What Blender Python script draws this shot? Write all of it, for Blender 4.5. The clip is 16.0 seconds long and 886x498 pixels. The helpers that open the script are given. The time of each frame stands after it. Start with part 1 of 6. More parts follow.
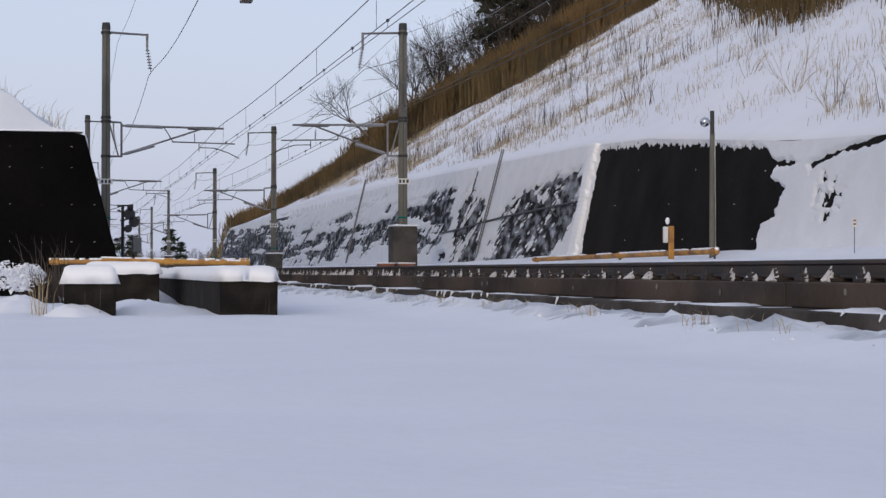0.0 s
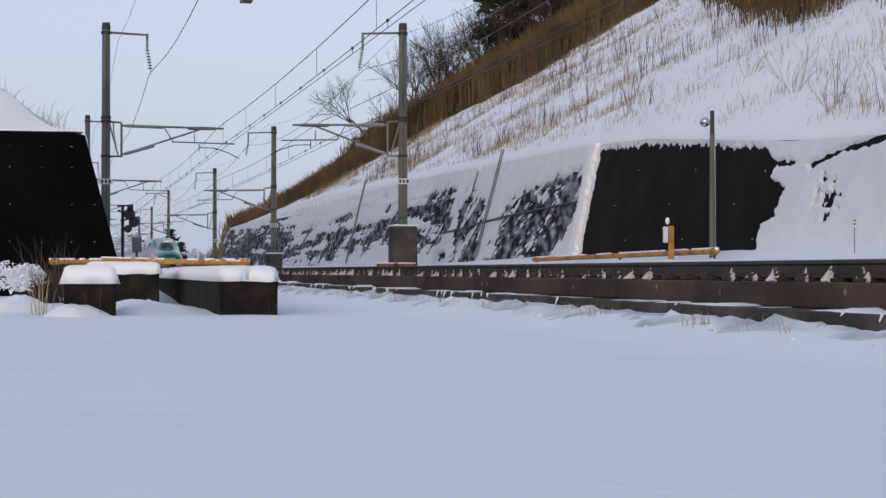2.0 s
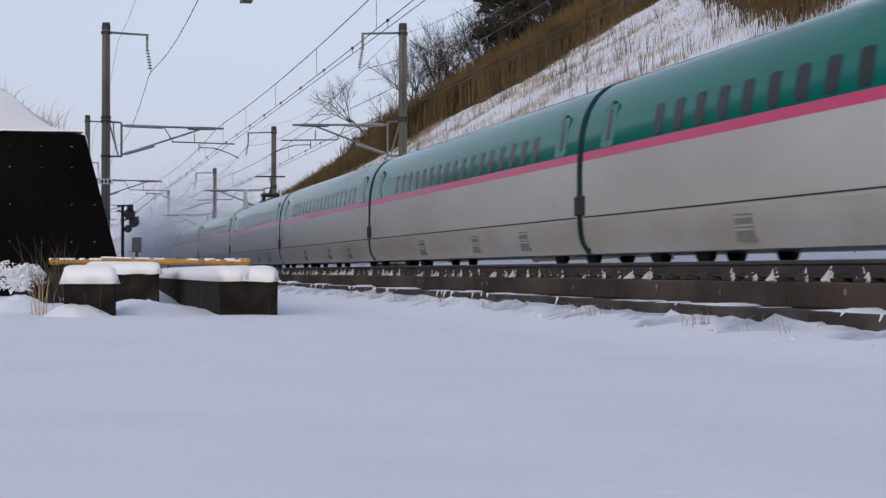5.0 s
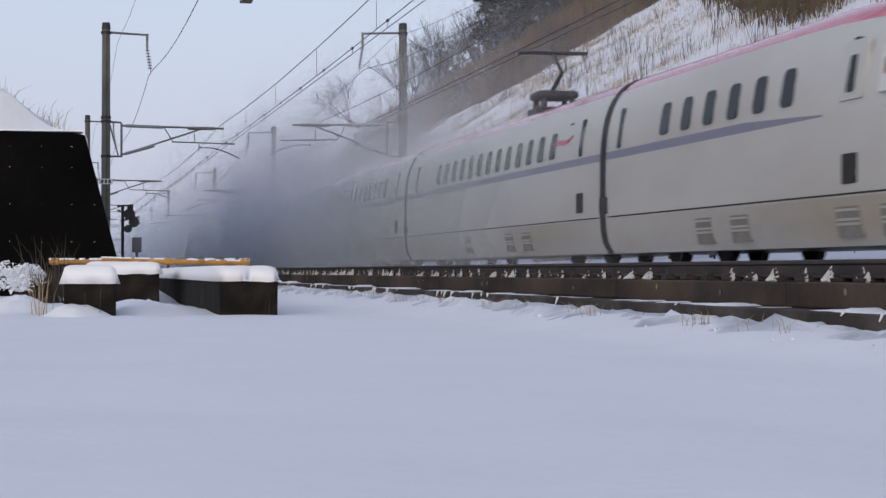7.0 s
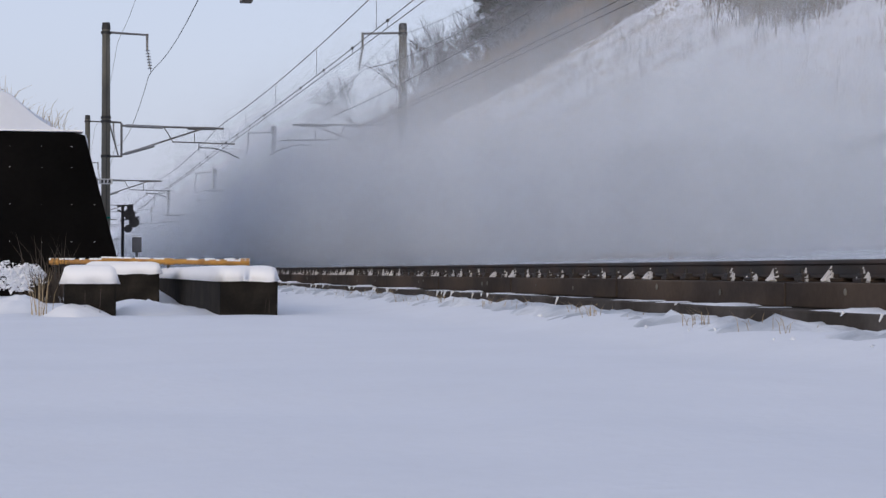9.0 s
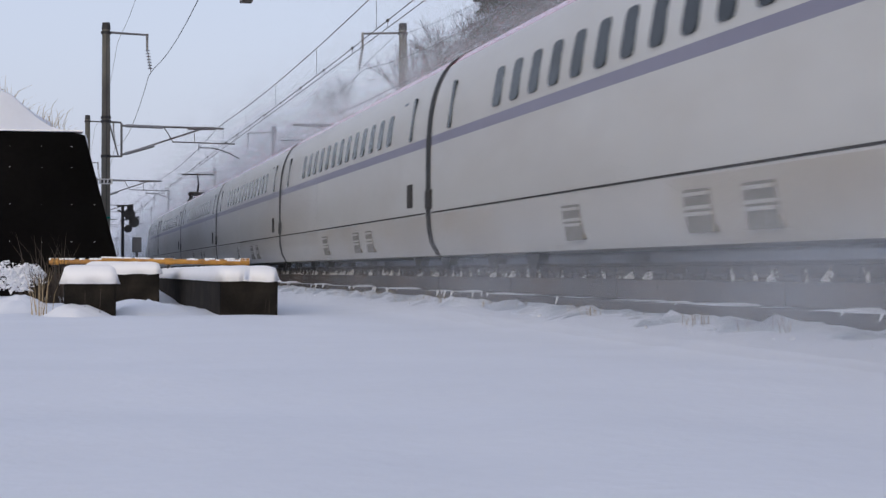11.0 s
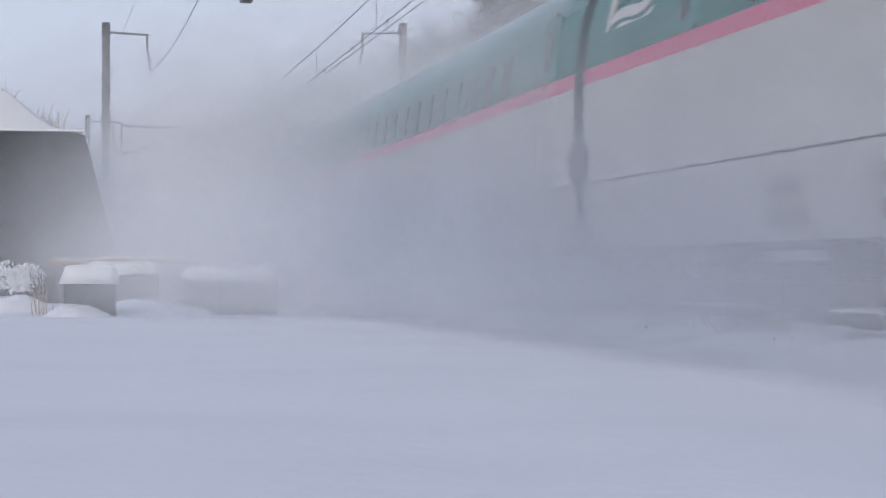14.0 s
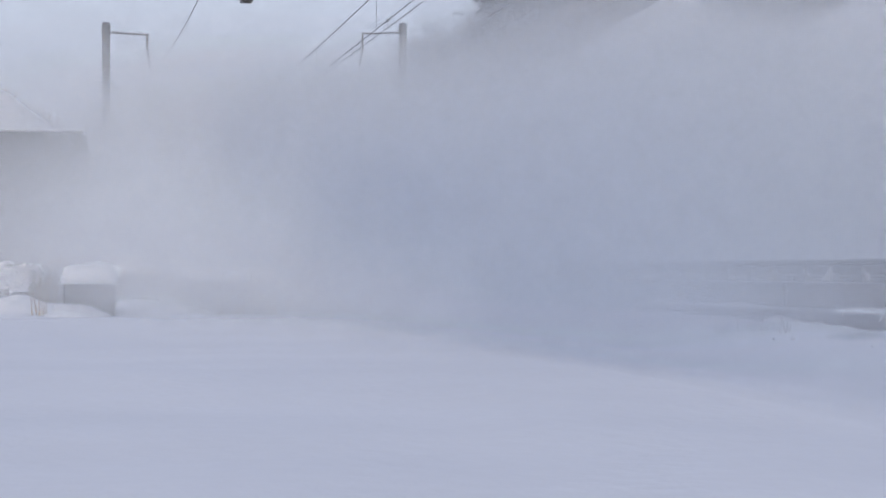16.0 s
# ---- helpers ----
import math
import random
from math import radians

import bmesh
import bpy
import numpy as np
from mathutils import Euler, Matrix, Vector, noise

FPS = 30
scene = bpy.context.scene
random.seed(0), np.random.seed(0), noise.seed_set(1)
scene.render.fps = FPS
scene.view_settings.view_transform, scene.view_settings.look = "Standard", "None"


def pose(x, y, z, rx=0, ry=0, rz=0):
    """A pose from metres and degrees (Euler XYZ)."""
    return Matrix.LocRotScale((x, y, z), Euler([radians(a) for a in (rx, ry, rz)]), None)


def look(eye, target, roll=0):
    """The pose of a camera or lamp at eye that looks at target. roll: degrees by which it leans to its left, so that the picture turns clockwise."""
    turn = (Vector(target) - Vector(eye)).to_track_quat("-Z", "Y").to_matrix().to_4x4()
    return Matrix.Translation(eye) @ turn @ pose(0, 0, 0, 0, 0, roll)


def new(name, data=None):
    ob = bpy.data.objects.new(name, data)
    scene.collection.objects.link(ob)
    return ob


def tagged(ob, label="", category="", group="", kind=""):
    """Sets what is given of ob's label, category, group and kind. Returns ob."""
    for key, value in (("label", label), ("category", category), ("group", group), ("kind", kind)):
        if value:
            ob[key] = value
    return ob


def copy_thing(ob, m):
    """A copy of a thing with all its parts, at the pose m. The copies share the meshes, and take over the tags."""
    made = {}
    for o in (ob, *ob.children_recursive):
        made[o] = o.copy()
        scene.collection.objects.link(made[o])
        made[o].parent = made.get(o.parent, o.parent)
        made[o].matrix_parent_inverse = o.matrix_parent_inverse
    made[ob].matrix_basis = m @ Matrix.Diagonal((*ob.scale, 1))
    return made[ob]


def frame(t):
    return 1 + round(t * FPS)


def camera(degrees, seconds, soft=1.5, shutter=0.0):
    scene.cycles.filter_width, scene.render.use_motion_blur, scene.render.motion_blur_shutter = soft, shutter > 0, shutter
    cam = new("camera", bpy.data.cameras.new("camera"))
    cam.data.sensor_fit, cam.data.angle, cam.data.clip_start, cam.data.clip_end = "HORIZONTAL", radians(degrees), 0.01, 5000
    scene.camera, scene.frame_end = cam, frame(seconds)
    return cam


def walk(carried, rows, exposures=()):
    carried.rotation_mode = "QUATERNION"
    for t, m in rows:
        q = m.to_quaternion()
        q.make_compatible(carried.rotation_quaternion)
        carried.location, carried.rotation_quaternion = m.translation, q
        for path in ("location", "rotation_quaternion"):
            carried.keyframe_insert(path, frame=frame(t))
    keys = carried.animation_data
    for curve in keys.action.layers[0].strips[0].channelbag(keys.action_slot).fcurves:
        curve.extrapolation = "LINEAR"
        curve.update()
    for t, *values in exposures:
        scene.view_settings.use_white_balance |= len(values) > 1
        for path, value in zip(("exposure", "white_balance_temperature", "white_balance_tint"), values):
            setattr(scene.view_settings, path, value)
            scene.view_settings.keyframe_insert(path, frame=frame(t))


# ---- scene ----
FOV = 26.73
cam = camera(FOV, 16.0, soft=1.4, shutter=0.06)
EYE = (0.0, 0.0, 0.6)
AHEAD = (EYE[0] + 100 * 0.2030, EYE[1] + 100 * 0.9792, EYE[2] + 100 * 0.01181)
CAM_POSE = look(EYE, AHEAD)
walk(cam, [(0.0, CAM_POSE), (16.0, CAM_POSE)])

# ---------------------------------------------------------------- light
SUN_EL, SUN_AZ = radians(14), radians(208)      # azimuth clockwise from +y
world = bpy.data.worlds.new("winter_sky")
scene.world = world
world.use_nodes = True
wn, wl = world.node_tree.nodes, world.node_tree.links
wn.clear()
sky = wn.new("ShaderNodeTexSky")
sky.sky_type, sky.sun_disc = "NISHITA", False
sky.sun_elevation, sky.sun_rotation = SUN_EL, SUN_AZ
sky.air_density, sky.dust_density, sky.ozone_density = 1.0, 4.0, 1.5
sky_bg = wn.new("ShaderNodeBackground")
sky_bg.inputs["Strength"].default_value = 0.05
cloud_bg = wn.new("ShaderNodeBackground")          # thin high cloud cover
cloud_bg.inputs["Color"].default_value = (0.585, 0.625, 0.80, 1)
cloud_bg.inputs["Strength"].default_value = 0.80
geo = wn.new("ShaderNodeTexCoord")                 # the cover is thinner and dimmer overhead
sep = wn.new("ShaderNodeSeparateXYZ")
grad = wn.new("ShaderNodeMapRange")
grad.inputs[1].default_value, grad.inputs[2].default_value = 0.12, 0.9
grad.inputs[3].default_value, grad.inputs[4].default_value = 0.82, 0.60
wl.new(geo.outputs["Generated"], sep.inputs[0])
wl.new(sep.outputs["Z"], grad.inputs[0])
wl.new(grad.outputs[0], cloud_bg.inputs["Strength"])
add = wn.new("ShaderNodeAddShader")
wout = wn.new("ShaderNodeOutputWorld")
wl.new(sky.outputs[0], sky_bg.inputs[0])
wl.new(sky_bg.outputs[0], add.inputs[0])
wl.new(cloud_bg.outputs[0], add.inputs[1])
wl.new(add.outputs[0], wout.inputs[0])

sun_data = bpy.data.lights.new("sun", "SUN")
sun_data.energy, sun_data.angle, sun_data.color = 0.72, radians(8), (1.0, 0.88, 0.72)
sun = new("sun", sun_data)
sun_dir = Vector((math.sin(SUN_AZ) * math.cos(SUN_EL), math.cos(SUN_AZ) * math.cos(SUN_EL), math.sin(SUN_EL)))
sun.matrix_world = look(sun_dir * 300, (0, 0, 0))
scene.view_settings.exposure = 0.0
scene.cycles.transparent_max_bounces = 200


# ---------------------------------------------------------------- materials
def material(name, color, rough=0.6, metal=0.0, var=0.25, scale=3.0, fine=40.0, bump=0.15, bump_dist=0.01,
             second=None, mix_scale=1.0, mix_at=0.55, stretch=(1, 1, 1), rand=0.0, coat=0.0, spec=0.5, soft_mix=0.12):
    """Two-scale noise on the base colour, fine relief, and where given a second colour in large stains."""
    m = bpy.data.materials.new(name)
    m.use_nodes = True
    n, l = m.node_tree.nodes, m.node_tree.links
    b = n["Principled BSDF"]
    b.inputs["Roughness"].default_value = rough
    b.inputs["Metallic"].default_value = metal
    b.inputs["Coat Weight"].default_value = coat
    b.inputs["Specular IOR Level"].default_value = spec
    tc = n.new("ShaderNodeTexCoord")
    mp = n.new("ShaderNodeMapping")
    mp.inputs["Scale"].default_value = stretch
    l.new(tc.outputs["Object"], mp.inputs[0])
    big, small = n.new("ShaderNodeTexNoise"), n.new("ShaderNodeTexNoise")
    big.inputs["Scale"].default_value, big.inputs["Detail"].default_value = scale, 5
    small.inputs["Scale"].default_value, small.inputs["Detail"].default_value = fine, 4
    l.new(mp.outputs[0], big.inputs[0])
    l.new(mp.outputs[0], small.inputs[0])
    summ = n.new("ShaderNodeMath")
    summ.operation = "MULTIPLY_ADD"
    l.new(small.outputs[0], summ.inputs[0])
    summ.inputs[1].default_value = 0.5
    l.new(big.outputs[0], summ.inputs[2])
    ramp = n.new("ShaderNodeMapRange")
    ramp.inputs[1].default_value, ramp.inputs[2].default_value = 0.45, 1.05
    ramp.inputs[3].default_value, ramp.inputs[4].default_value = 1 - var, 1 + var
    l.new(summ.outputs[0], ramp.inputs[0])
    value = ramp.outputs[0]
    if rand:
        info = n.new("ShaderNodeObjectInfo")
        rr = n.new("ShaderNodeMapRange")
        rr.inputs[3].default_value, rr.inputs[4].default_value = 1 - rand, 1 + rand
        l.new(info.outputs["Random"], rr.inputs[0])
        mu = n.new("ShaderNodeMath")
        mu.operation = "MULTIPLY"
        l.new(value, mu.inputs[0])
        l.new(rr.outputs[0], mu.inputs[1])
        value = mu.outputs[0]
    base = n.new("ShaderNodeRGB")
    base.outputs[0].default_value = (*color, 1)
    col = base.outputs[0]
    if second:
        st = n.new("ShaderNodeTexNoise")
        st.inputs["Scale"].default_value, st.inputs["Detail"].default_value = mix_scale, 6
        l.new(mp.outputs[0], st.inputs[0])
        sr = n.new("ShaderNodeMapRange")
        sr.inputs[1].default_value, sr.inputs[2].default_value = mix_at - soft_mix, mix_at + soft_mix
        l.new(st.outputs[0], sr.inputs[0])
        mx = n.new("ShaderNodeMix")
        mx.data_type = "RGBA"
        l.new(sr.outputs[0], mx.inputs[0])
        l.new(col, mx.inputs[6])
        mx.inputs[7].default_value = (*second, 1)
        col = mx.outputs[2]
    mul = n.new("ShaderNodeVectorMath")
    mul.operation = "SCALE"
    l.new(col, mul.inputs[0])
    l.new(value, mul.inputs["Scale"])
    l.new(mul.outputs[0], b.inputs["Base Color"])
    if bump:
        bp = n.new("ShaderNodeBump")
        bp.inputs["Strength"].default_value, bp.inputs["Distance"].default_value = bump, bump_dist
        l.new(summ.outputs[0], bp.inputs["Height"])
        l.new(bp.outputs[0], b.inputs["Normal"])
    return m


M_SNOW = material("fresh_snow", (0.765, 0.80, 0.865), 0.75, var=0.03, scale=0.7, fine=9, bump=0.35, bump_dist=0.03, spec=0.2)
M_SNOWCAP = material("settled_snow", (0.84, 0.86, 0.90), 0.7, var=0.025, scale=2.0, fine=30, bump=0.3, bump_dist=0.012, spec=0.2)
M_CRUST = material("wind_crusted_snow", (0.70, 0.73, 0.78), 0.6, var=0.06, scale=1.2, fine=14, bump=0.5, bump_dist=0.03, spec=0.25)
M_DARKWALL = material("wet_black_concrete", (0.0105, 0.0092, 0.0085), 0.75, var=0.5, scale=0.6, fine=9, bump=0.3, bump_dist=0.02,
                      second=(0.0125, 0.0112, 0.0105), mix_scale=0.5, spec=0.05)
# darker copy of the wall concrete: the west wall's shade is in its colour
M_BLACKWALL = material("shaded_black_concrete", (0.0030, 0.0030, 0.0032), 0.7, var=0.5, scale=0.6, fine=9, bump=0.3, bump_dist=0.02,
                       second=(0.0048, 0.0045, 0.0045), mix_scale=0.5, spec=0.03)
M_SLUSH = material("grey_frozen_slush", (0.36, 0.40, 0.46), 0.5, var=0.16, scale=1.5, fine=18, bump=0.8, bump_dist=0.03,
                   second=(0.74, 0.77, 0.82), mix_scale=1.3, mix_at=0.5, spec=0.3)
M_DIRTYSNOW = material("sooty_snow", (0.52, 0.52, 0.54), 0.75, var=0.3, scale=6, fine=40, bump=0.4, spec=0.2)
M_STREAKWALL = material("snow_dusted_dark_concrete", (0.014, 0.014, 0.015), 0.8, var=0.4, scale=1.0, fine=12, bump=0.4, bump_dist=0.02,
                        second=(0.34, 0.37, 0.42), mix_scale=2.2, mix_at=0.58, stretch=(1, 0.6, 1.2), soft_mix=0.14, spec=0.1)
M_SLAB = material("rust_stained_concrete", (0.036, 0.028, 0.024), 0.85, var=0.4, scale=1.5, fine=20, bump=0.4, bump_dist=0.008,
                  second=(0.062, 0.045, 0.034), mix_scale=0.8, rand=0.12, spec=0.2)
M_BASE = material("damp_concrete_base", (0.040, 0.034, 0.030), 0.85, var=0.4, scale=1.2, fine=16, bump=0.4, bump_dist=0.01,
                  second=(0.095, 0.085, 0.08), mix_scale=1.1, mix_at=0.6, spec=0.2)
M_BLOCK = material("dark_weathered_concrete", (0.012, 0.011, 0.010), 0.85, var=0.45, scale=3, fine=35, bump=0.5, bump_dist=0.01,
                   second=(0.028, 0.024, 0.020), mix_scale=2.0, spec=0.1)
M_POST = material("grey_precast_concrete", (0.15, 0.145, 0.125), 0.8, var=0.22, scale=2.0, fine=30, bump=0.3, bump_dist=0.006,
                  second=(0.085, 0.085, 0.08), mix_scale=1.1, stretch=(1, 1, 0.25), spec=0.3)
M_PLINTH = material("pole_footing_concrete", (0.065, 0.058, 0.052), 0.85, var=0.35, scale=1.5, fine=20, bump=0.4, second=(0.016, 0.015, 0.014), mix_scale=0.9)
M_STEEL = material("galvanised_steel", (0.17, 0.17, 0.175), 0.5, 0.4, var=0.2, scale=6, fine=60, bump=0.05)
M_DARKSTEEL = material("dark_fittings", (0.035, 0.035, 0.037), 0.55, 0.3, var=0.3, scale=8, fine=60, bump=0.1)
M_RAIL = material("rail_steel", (0.030, 0.027, 0.027), 0.6, 0.3, var=0.3, scale=2, fine=40, bump=0.15, second=(0.055, 0.035, 0.026), mix_scale=1.5)
M_WIRE = material("wire", (0.045, 0.045, 0.05), 0.5, 0.3, var=0.1, bump=0)
M_PORCELAIN = material("grey_insulator", (0.22, 0.23, 0.25), 0.3, var=0.1, scale=8, bump=0)
M_ORANGE = material("faded_orange_pipe", (0.46, 0.235, 0.045), 0.6, var=0.3, scale=3, fine=25, bump=0.2, second=(0.20, 0.09, 0.03), mix_scale=2.5)
M_RUST = material("rusty_red_steel", (0.20, 0.075, 0.045), 0.8, var=0.35, scale=4, fine=30, bump=0.3)
M_WHITEPAINT = material("white_enamel", (0.62, 0.63, 0.62), 0.4, var=0.06, scale=5, bump=0.03)
M_INK = material("dark_lettering", (0.03, 0.03, 0.03), 0.5, var=0.1, bump=0)
M_GRASS = material("dry_straw_grass", (0.32, 0.255, 0.165), 0.85, var=0.4, scale=0.8, fine=6, bump=0, spec=0.1)
M_BRUSH = material("dry_brown_reeds", (0.150, 0.100, 0.050), 0.9, var=0.5, scale=0.25, fine=2.0, bump=0, spec=0.05,
                   second=(0.075, 0.060, 0.034), mix_scale=0.18, mix_at=0.52)
M_TWIG = material("bare_grey_twigs", (0.060, 0.050, 0.043), 0.9, var=0.4, scale=1, fine=10, bump=0.1, spec=0.1)
M_BARK = material("pale_tree_bark", (0.12, 0.10, 0.085), 0.9, var=0.4, scale=2, fine=14, bump=0.4)
M_PINE = material("dark_pine_foliage", (0.022, 0.030, 0.018), 0.9, var=0.5, scale=0.7, fine=5, bump=0, spec=0.1)
M_ROCK = material("dark_stone", (0.06, 0.055, 0.05), 0.9, var=0.3, bump=0.4)

M_BODYWHITE = material("train_white_paint", (0.49, 0.50, 0.49), 0.35, var=0.05, scale=0.5, fine=4, bump=0, coat=0.05, spec=0.35,
                       second=(0.42, 0.41, 0.385), mix_scale=0.35, mix_at=0.58, stretch=(1, 0.3, 1))
M_SKIRT = material("train_skirt_grey", (0.43, 0.43, 0.415), 0.4, var=0.10, scale=0.8, fine=6, bump=0, second=(0.36, 0.33, 0.28),
                   mix_scale=0.6, mix_at=0.58, stretch=(1, 0.4, 1))
M_GREEN = material("train_teal_paint", (0.002, 0.140, 0.114), 0.12, var=0.06, scale=0.6, fine=4, bump=0, spec=0.07)
M_PINK = material("train_pink_band", (0.60, 0.018, 0.13), 0.3, var=0.03, bump=0, coat=0.3)
M_CRIMSON = material("train_crimson_paint", (0.47, 0.022, 0.06), 0.22, var=0.05, scale=0.6, bump=0, coat=0.5)
M_SILVERBAND = material("train_violet_grey_band", (0.19, 0.19, 0.26), 0.35, var=0.05, bump=0)
M_GLASS = material("tinted_train_glass", (0.010, 0.014, 0.016), 0.15, var=0.1, bump=0, spec=0.09)
M_GANGWAY = material("rubber_gangway", (0.02, 0.022, 0.022), 0.7, var=0.2, bump=0)
M_GANGGREEN = material("teal_gangway_cover", (0.006, 0.036, 0.033), 0.75, var=0.15, bump=0, spec=0.1)
M_BOGIE = material("dirty_bogie_steel", (0.03, 0.028, 0.026), 0.8, 0.2, var=0.4, scale=4, fine=20, bump=0.2)
M_VENT = material("grey_vent_grille", (0.20, 0.195, 0.18), 0.7, var=0.2, scale=4, fine=20, bump=0)
M_LAMP = bpy.data.materials.new("lit_headlamp")
M_LAMP.use_nodes = True
M_LAMP.node_tree.nodes["Principled BSDF"].inputs["Emission Color"].default_value = (1, 0.97, 0.9, 1)
M_LAMP.node_tree.nodes["Principled BSDF"].inputs["Emission Strength"].default_value = 1.6
M_MIRROR = bpy.data.materials.new("mirror_globe")
M_MIRROR.use_nodes = True
M_MIRROR.node_tree.nodes["Principled BSDF"].inputs["Metallic"].default_value = 1.0
M_MIRROR.node_tree.nodes["Principled BSDF"].inputs["Roughness"].default_value = 0.12
M_MIRROR.node_tree.nodes["Principled BSDF"].inputs["Base Color"].default_value = (0.6, 0.62, 0.65, 1)


# ---------------------------------------------------------------- mesh helpers
def link_mesh(name, verts, faces, mat, parent=None, label="", smooth=False):
    me = bpy.data.meshes.new(name)
    me.from_pydata([tuple(v) for v in verts], [], faces)
    me.validate()
    if smooth:
        me.polygons.foreach_set("use_smooth", [True] * len(me.polygons))
    me.materials.append(mat)
    me.update()
    ob = new(name, me)
    if parent is not None:
        ob.parent = parent
    if label:
        tagged(ob, label)
    return ob


def part(name, bm, mat, parent=None, label="", smooth=False):
    bmesh.ops.recalc_face_normals(bm, faces=bm.faces)
    me = bpy.data.meshes.new(name)
    bm.to_mesh(me)
    bm.free()
    if smooth:
        me.polygons.foreach_set("use_smooth", [True] * len(me.polygons))
    me.materials.append(mat)
    ob = new(name, me)
    if parent is not None:
        ob.parent = parent
    if label:
        tagged(ob, label)
    return ob


def empty(name, m, label, category, group=""):
    ob = new(name)
    ob.empty_display_size = 0.2
    ob.matrix_world = m
    return tagged(ob, label, category, group)


def add_box(bm, x0, x1, y0, y1, z0, z1, bevel=0.0, m=None):
    r = bmesh.ops.create_cube(bm, size=1.0)
    mat = Matrix.Translation(((x0 + x1) / 2, (y0 + y1) / 2, (z0 + z1) / 2)) @ Matrix.Diagonal((x1 - x0, y1 - y0, z1 - z0, 1))
    if m is not None:
        mat = m @ mat
    bmesh.ops.transform(bm, matrix=mat, verts=r["verts"])
    if bevel:
        edges = list({e for v in r["verts"] for e in v.link_edges})
        bmesh.ops.bevel(bm, geom=edges, offset=bevel, segments=2, affect="EDGES", profile=0.5)
    return bm


def box(x0, x1, y0, y1, z0, z1, bevel=0.0):
    return add_box(bmesh.new(), x0, x1, y0, y1, z0, z1, bevel)


def add_rod(bm, a, b, r0, r1=None, sides=8, caps=True):
    """A tapered rod from a to b."""
    a, b = Vector(a), Vector(b)
    r1 = r0 if r1 is None else r1
    q = (b - a).to_track_quat("Z", "Y").to_matrix()
    rings = []
    for p, r in ((a, r0), (b, r1)):
        rings.append([bm.verts.new(p + q @ Vector((r * math.cos(k * math.tau / sides), r * math.sin(k * math.tau / sides), 0)))
                      for k in range(sides)])
    for k in range(sides):
        bm.faces.new((rings[0][k], rings[0][(k + 1) % sides], rings[1][(k + 1) % sides], rings[1][k]))
    if caps:
        bm.faces.new(rings[0][::-1])
        bm.faces.new(rings[1])
    return bm


def rod(a, b, r0, r1=None, sides=8):
    return add_rod(bmesh.new(), a, b, r0, r1, sides)


def lerp_table(table, s):
    """Smooth interpolation in a table of (s, value)."""
    if s <= table[0][0]:
        return table[0][1]
    for (s0, v0), (s1, v1) in zip(table, table[1:]):
        if s <= s1:
            k = (s - s0) / (s1 - s0)
            return v0 + (v1 - v0) * k
    return table[-1][1]


def ease(a, b, x):
    k = min(1.0, max(0.0, (x - a) / (b - a)))
    return k * k * (3 - 2 * k)


def fbm(x, y, z=0.0, octaves=4):
    return noise.fractal(Vector((x, y, z)), 0.9, 2.1, octaves)


# ---------------------------------------------------------------- plan of the place
C1, C2 = 7.38, 11.68            # track centres
RAIL_Z = 0.70
WALL_X0, WALL_X1 = 17.5, 18.3   # foot and head of the battered wall
WALL_TOP = [(-200, 3.3), (30, 3.3), (44, 3.85), (56, 4.75), (64, 5.0), (90, 5.3), (130, 5.75), (202, 5.2), (212, 2.2), (235, 0.6), (400, 0.4)]


def wall_foot(y):
    return lerp_table([(-100, 1.15), (65, 1.12), (90, 0.9), (150, 0.92), (250, 1.2)], y)


def hill_rise(x, y):
    """Height of the cutting's slope above the wall's head."""
    d = x - WALL_X1
    h = 0.60 * d if d < 30 else 18.0 + 0.25 * (d - 30) if d < 80 else 30.5
    keep = 1 - 0.97 * ease(146, 236, y)
    keep *= 1 - 0.9 * ease(-40, -200, y)
    return h * keep


def ground_z(x, y):
    if x < 4.4:
        z = 0.035 * fbm(x * 0.25, y * 0.25) + 0.02 * fbm(x * 1.1, y * 0.8, 5)
        z *= ease(60, 20, abs(y) * 0.5)
        if y > 46.1 and x < 1.0:                       # left bank above its wall
            z = 3.9 + min(11.0, 0.62 * max(0.0, 0.2 - x)) + 0.35 * fbm(x * 0.5, y * 0.3, 9) + 0.12 * fbm(x * 2, y * 1.2, 19)
            z = z * (1 - ease(200, 330, y)) + 0.8 * ease(200, 330, y)
        return z
    if x < 13.9:
        k = ease(4.4, 5.6, x)
        return 0.16 * k + 0.05 * fbm(x * 1.3, y * 0.9, 3) * (1 - 0.5 * k)
    if x < 18.3:
        k = ease(13.9, 15.4, x)
        f = wall_foot(y)
        return 0.16 + (f - 0.40) * k + 0.26 * ease(16.6, 17.5, x) + 0.035 * fbm(x * 1.2, y * 0.7, 4)
    top = lerp_table(WALL_TOP, y)
    rough = ease(18.6, 21, x)
    return top + 0.03 + hill_rise(x, y) + rough * (0.22 * fbm(x * 0.25, y * 0.18, 2) + 0.09 * fbm(x * 0.9, y * 0.8, 7))


def graded(stops):
    """Grid lines from (start, step) pairs; the last is the end."""
    out = []
    for (a, step), (b, _) in zip(stops, stops[1:]):
        k = max(1, round((b - a) / step))
        out += [a + (b - a) * i / k for i in range(k)]
    return out + [stops[-1][0]]


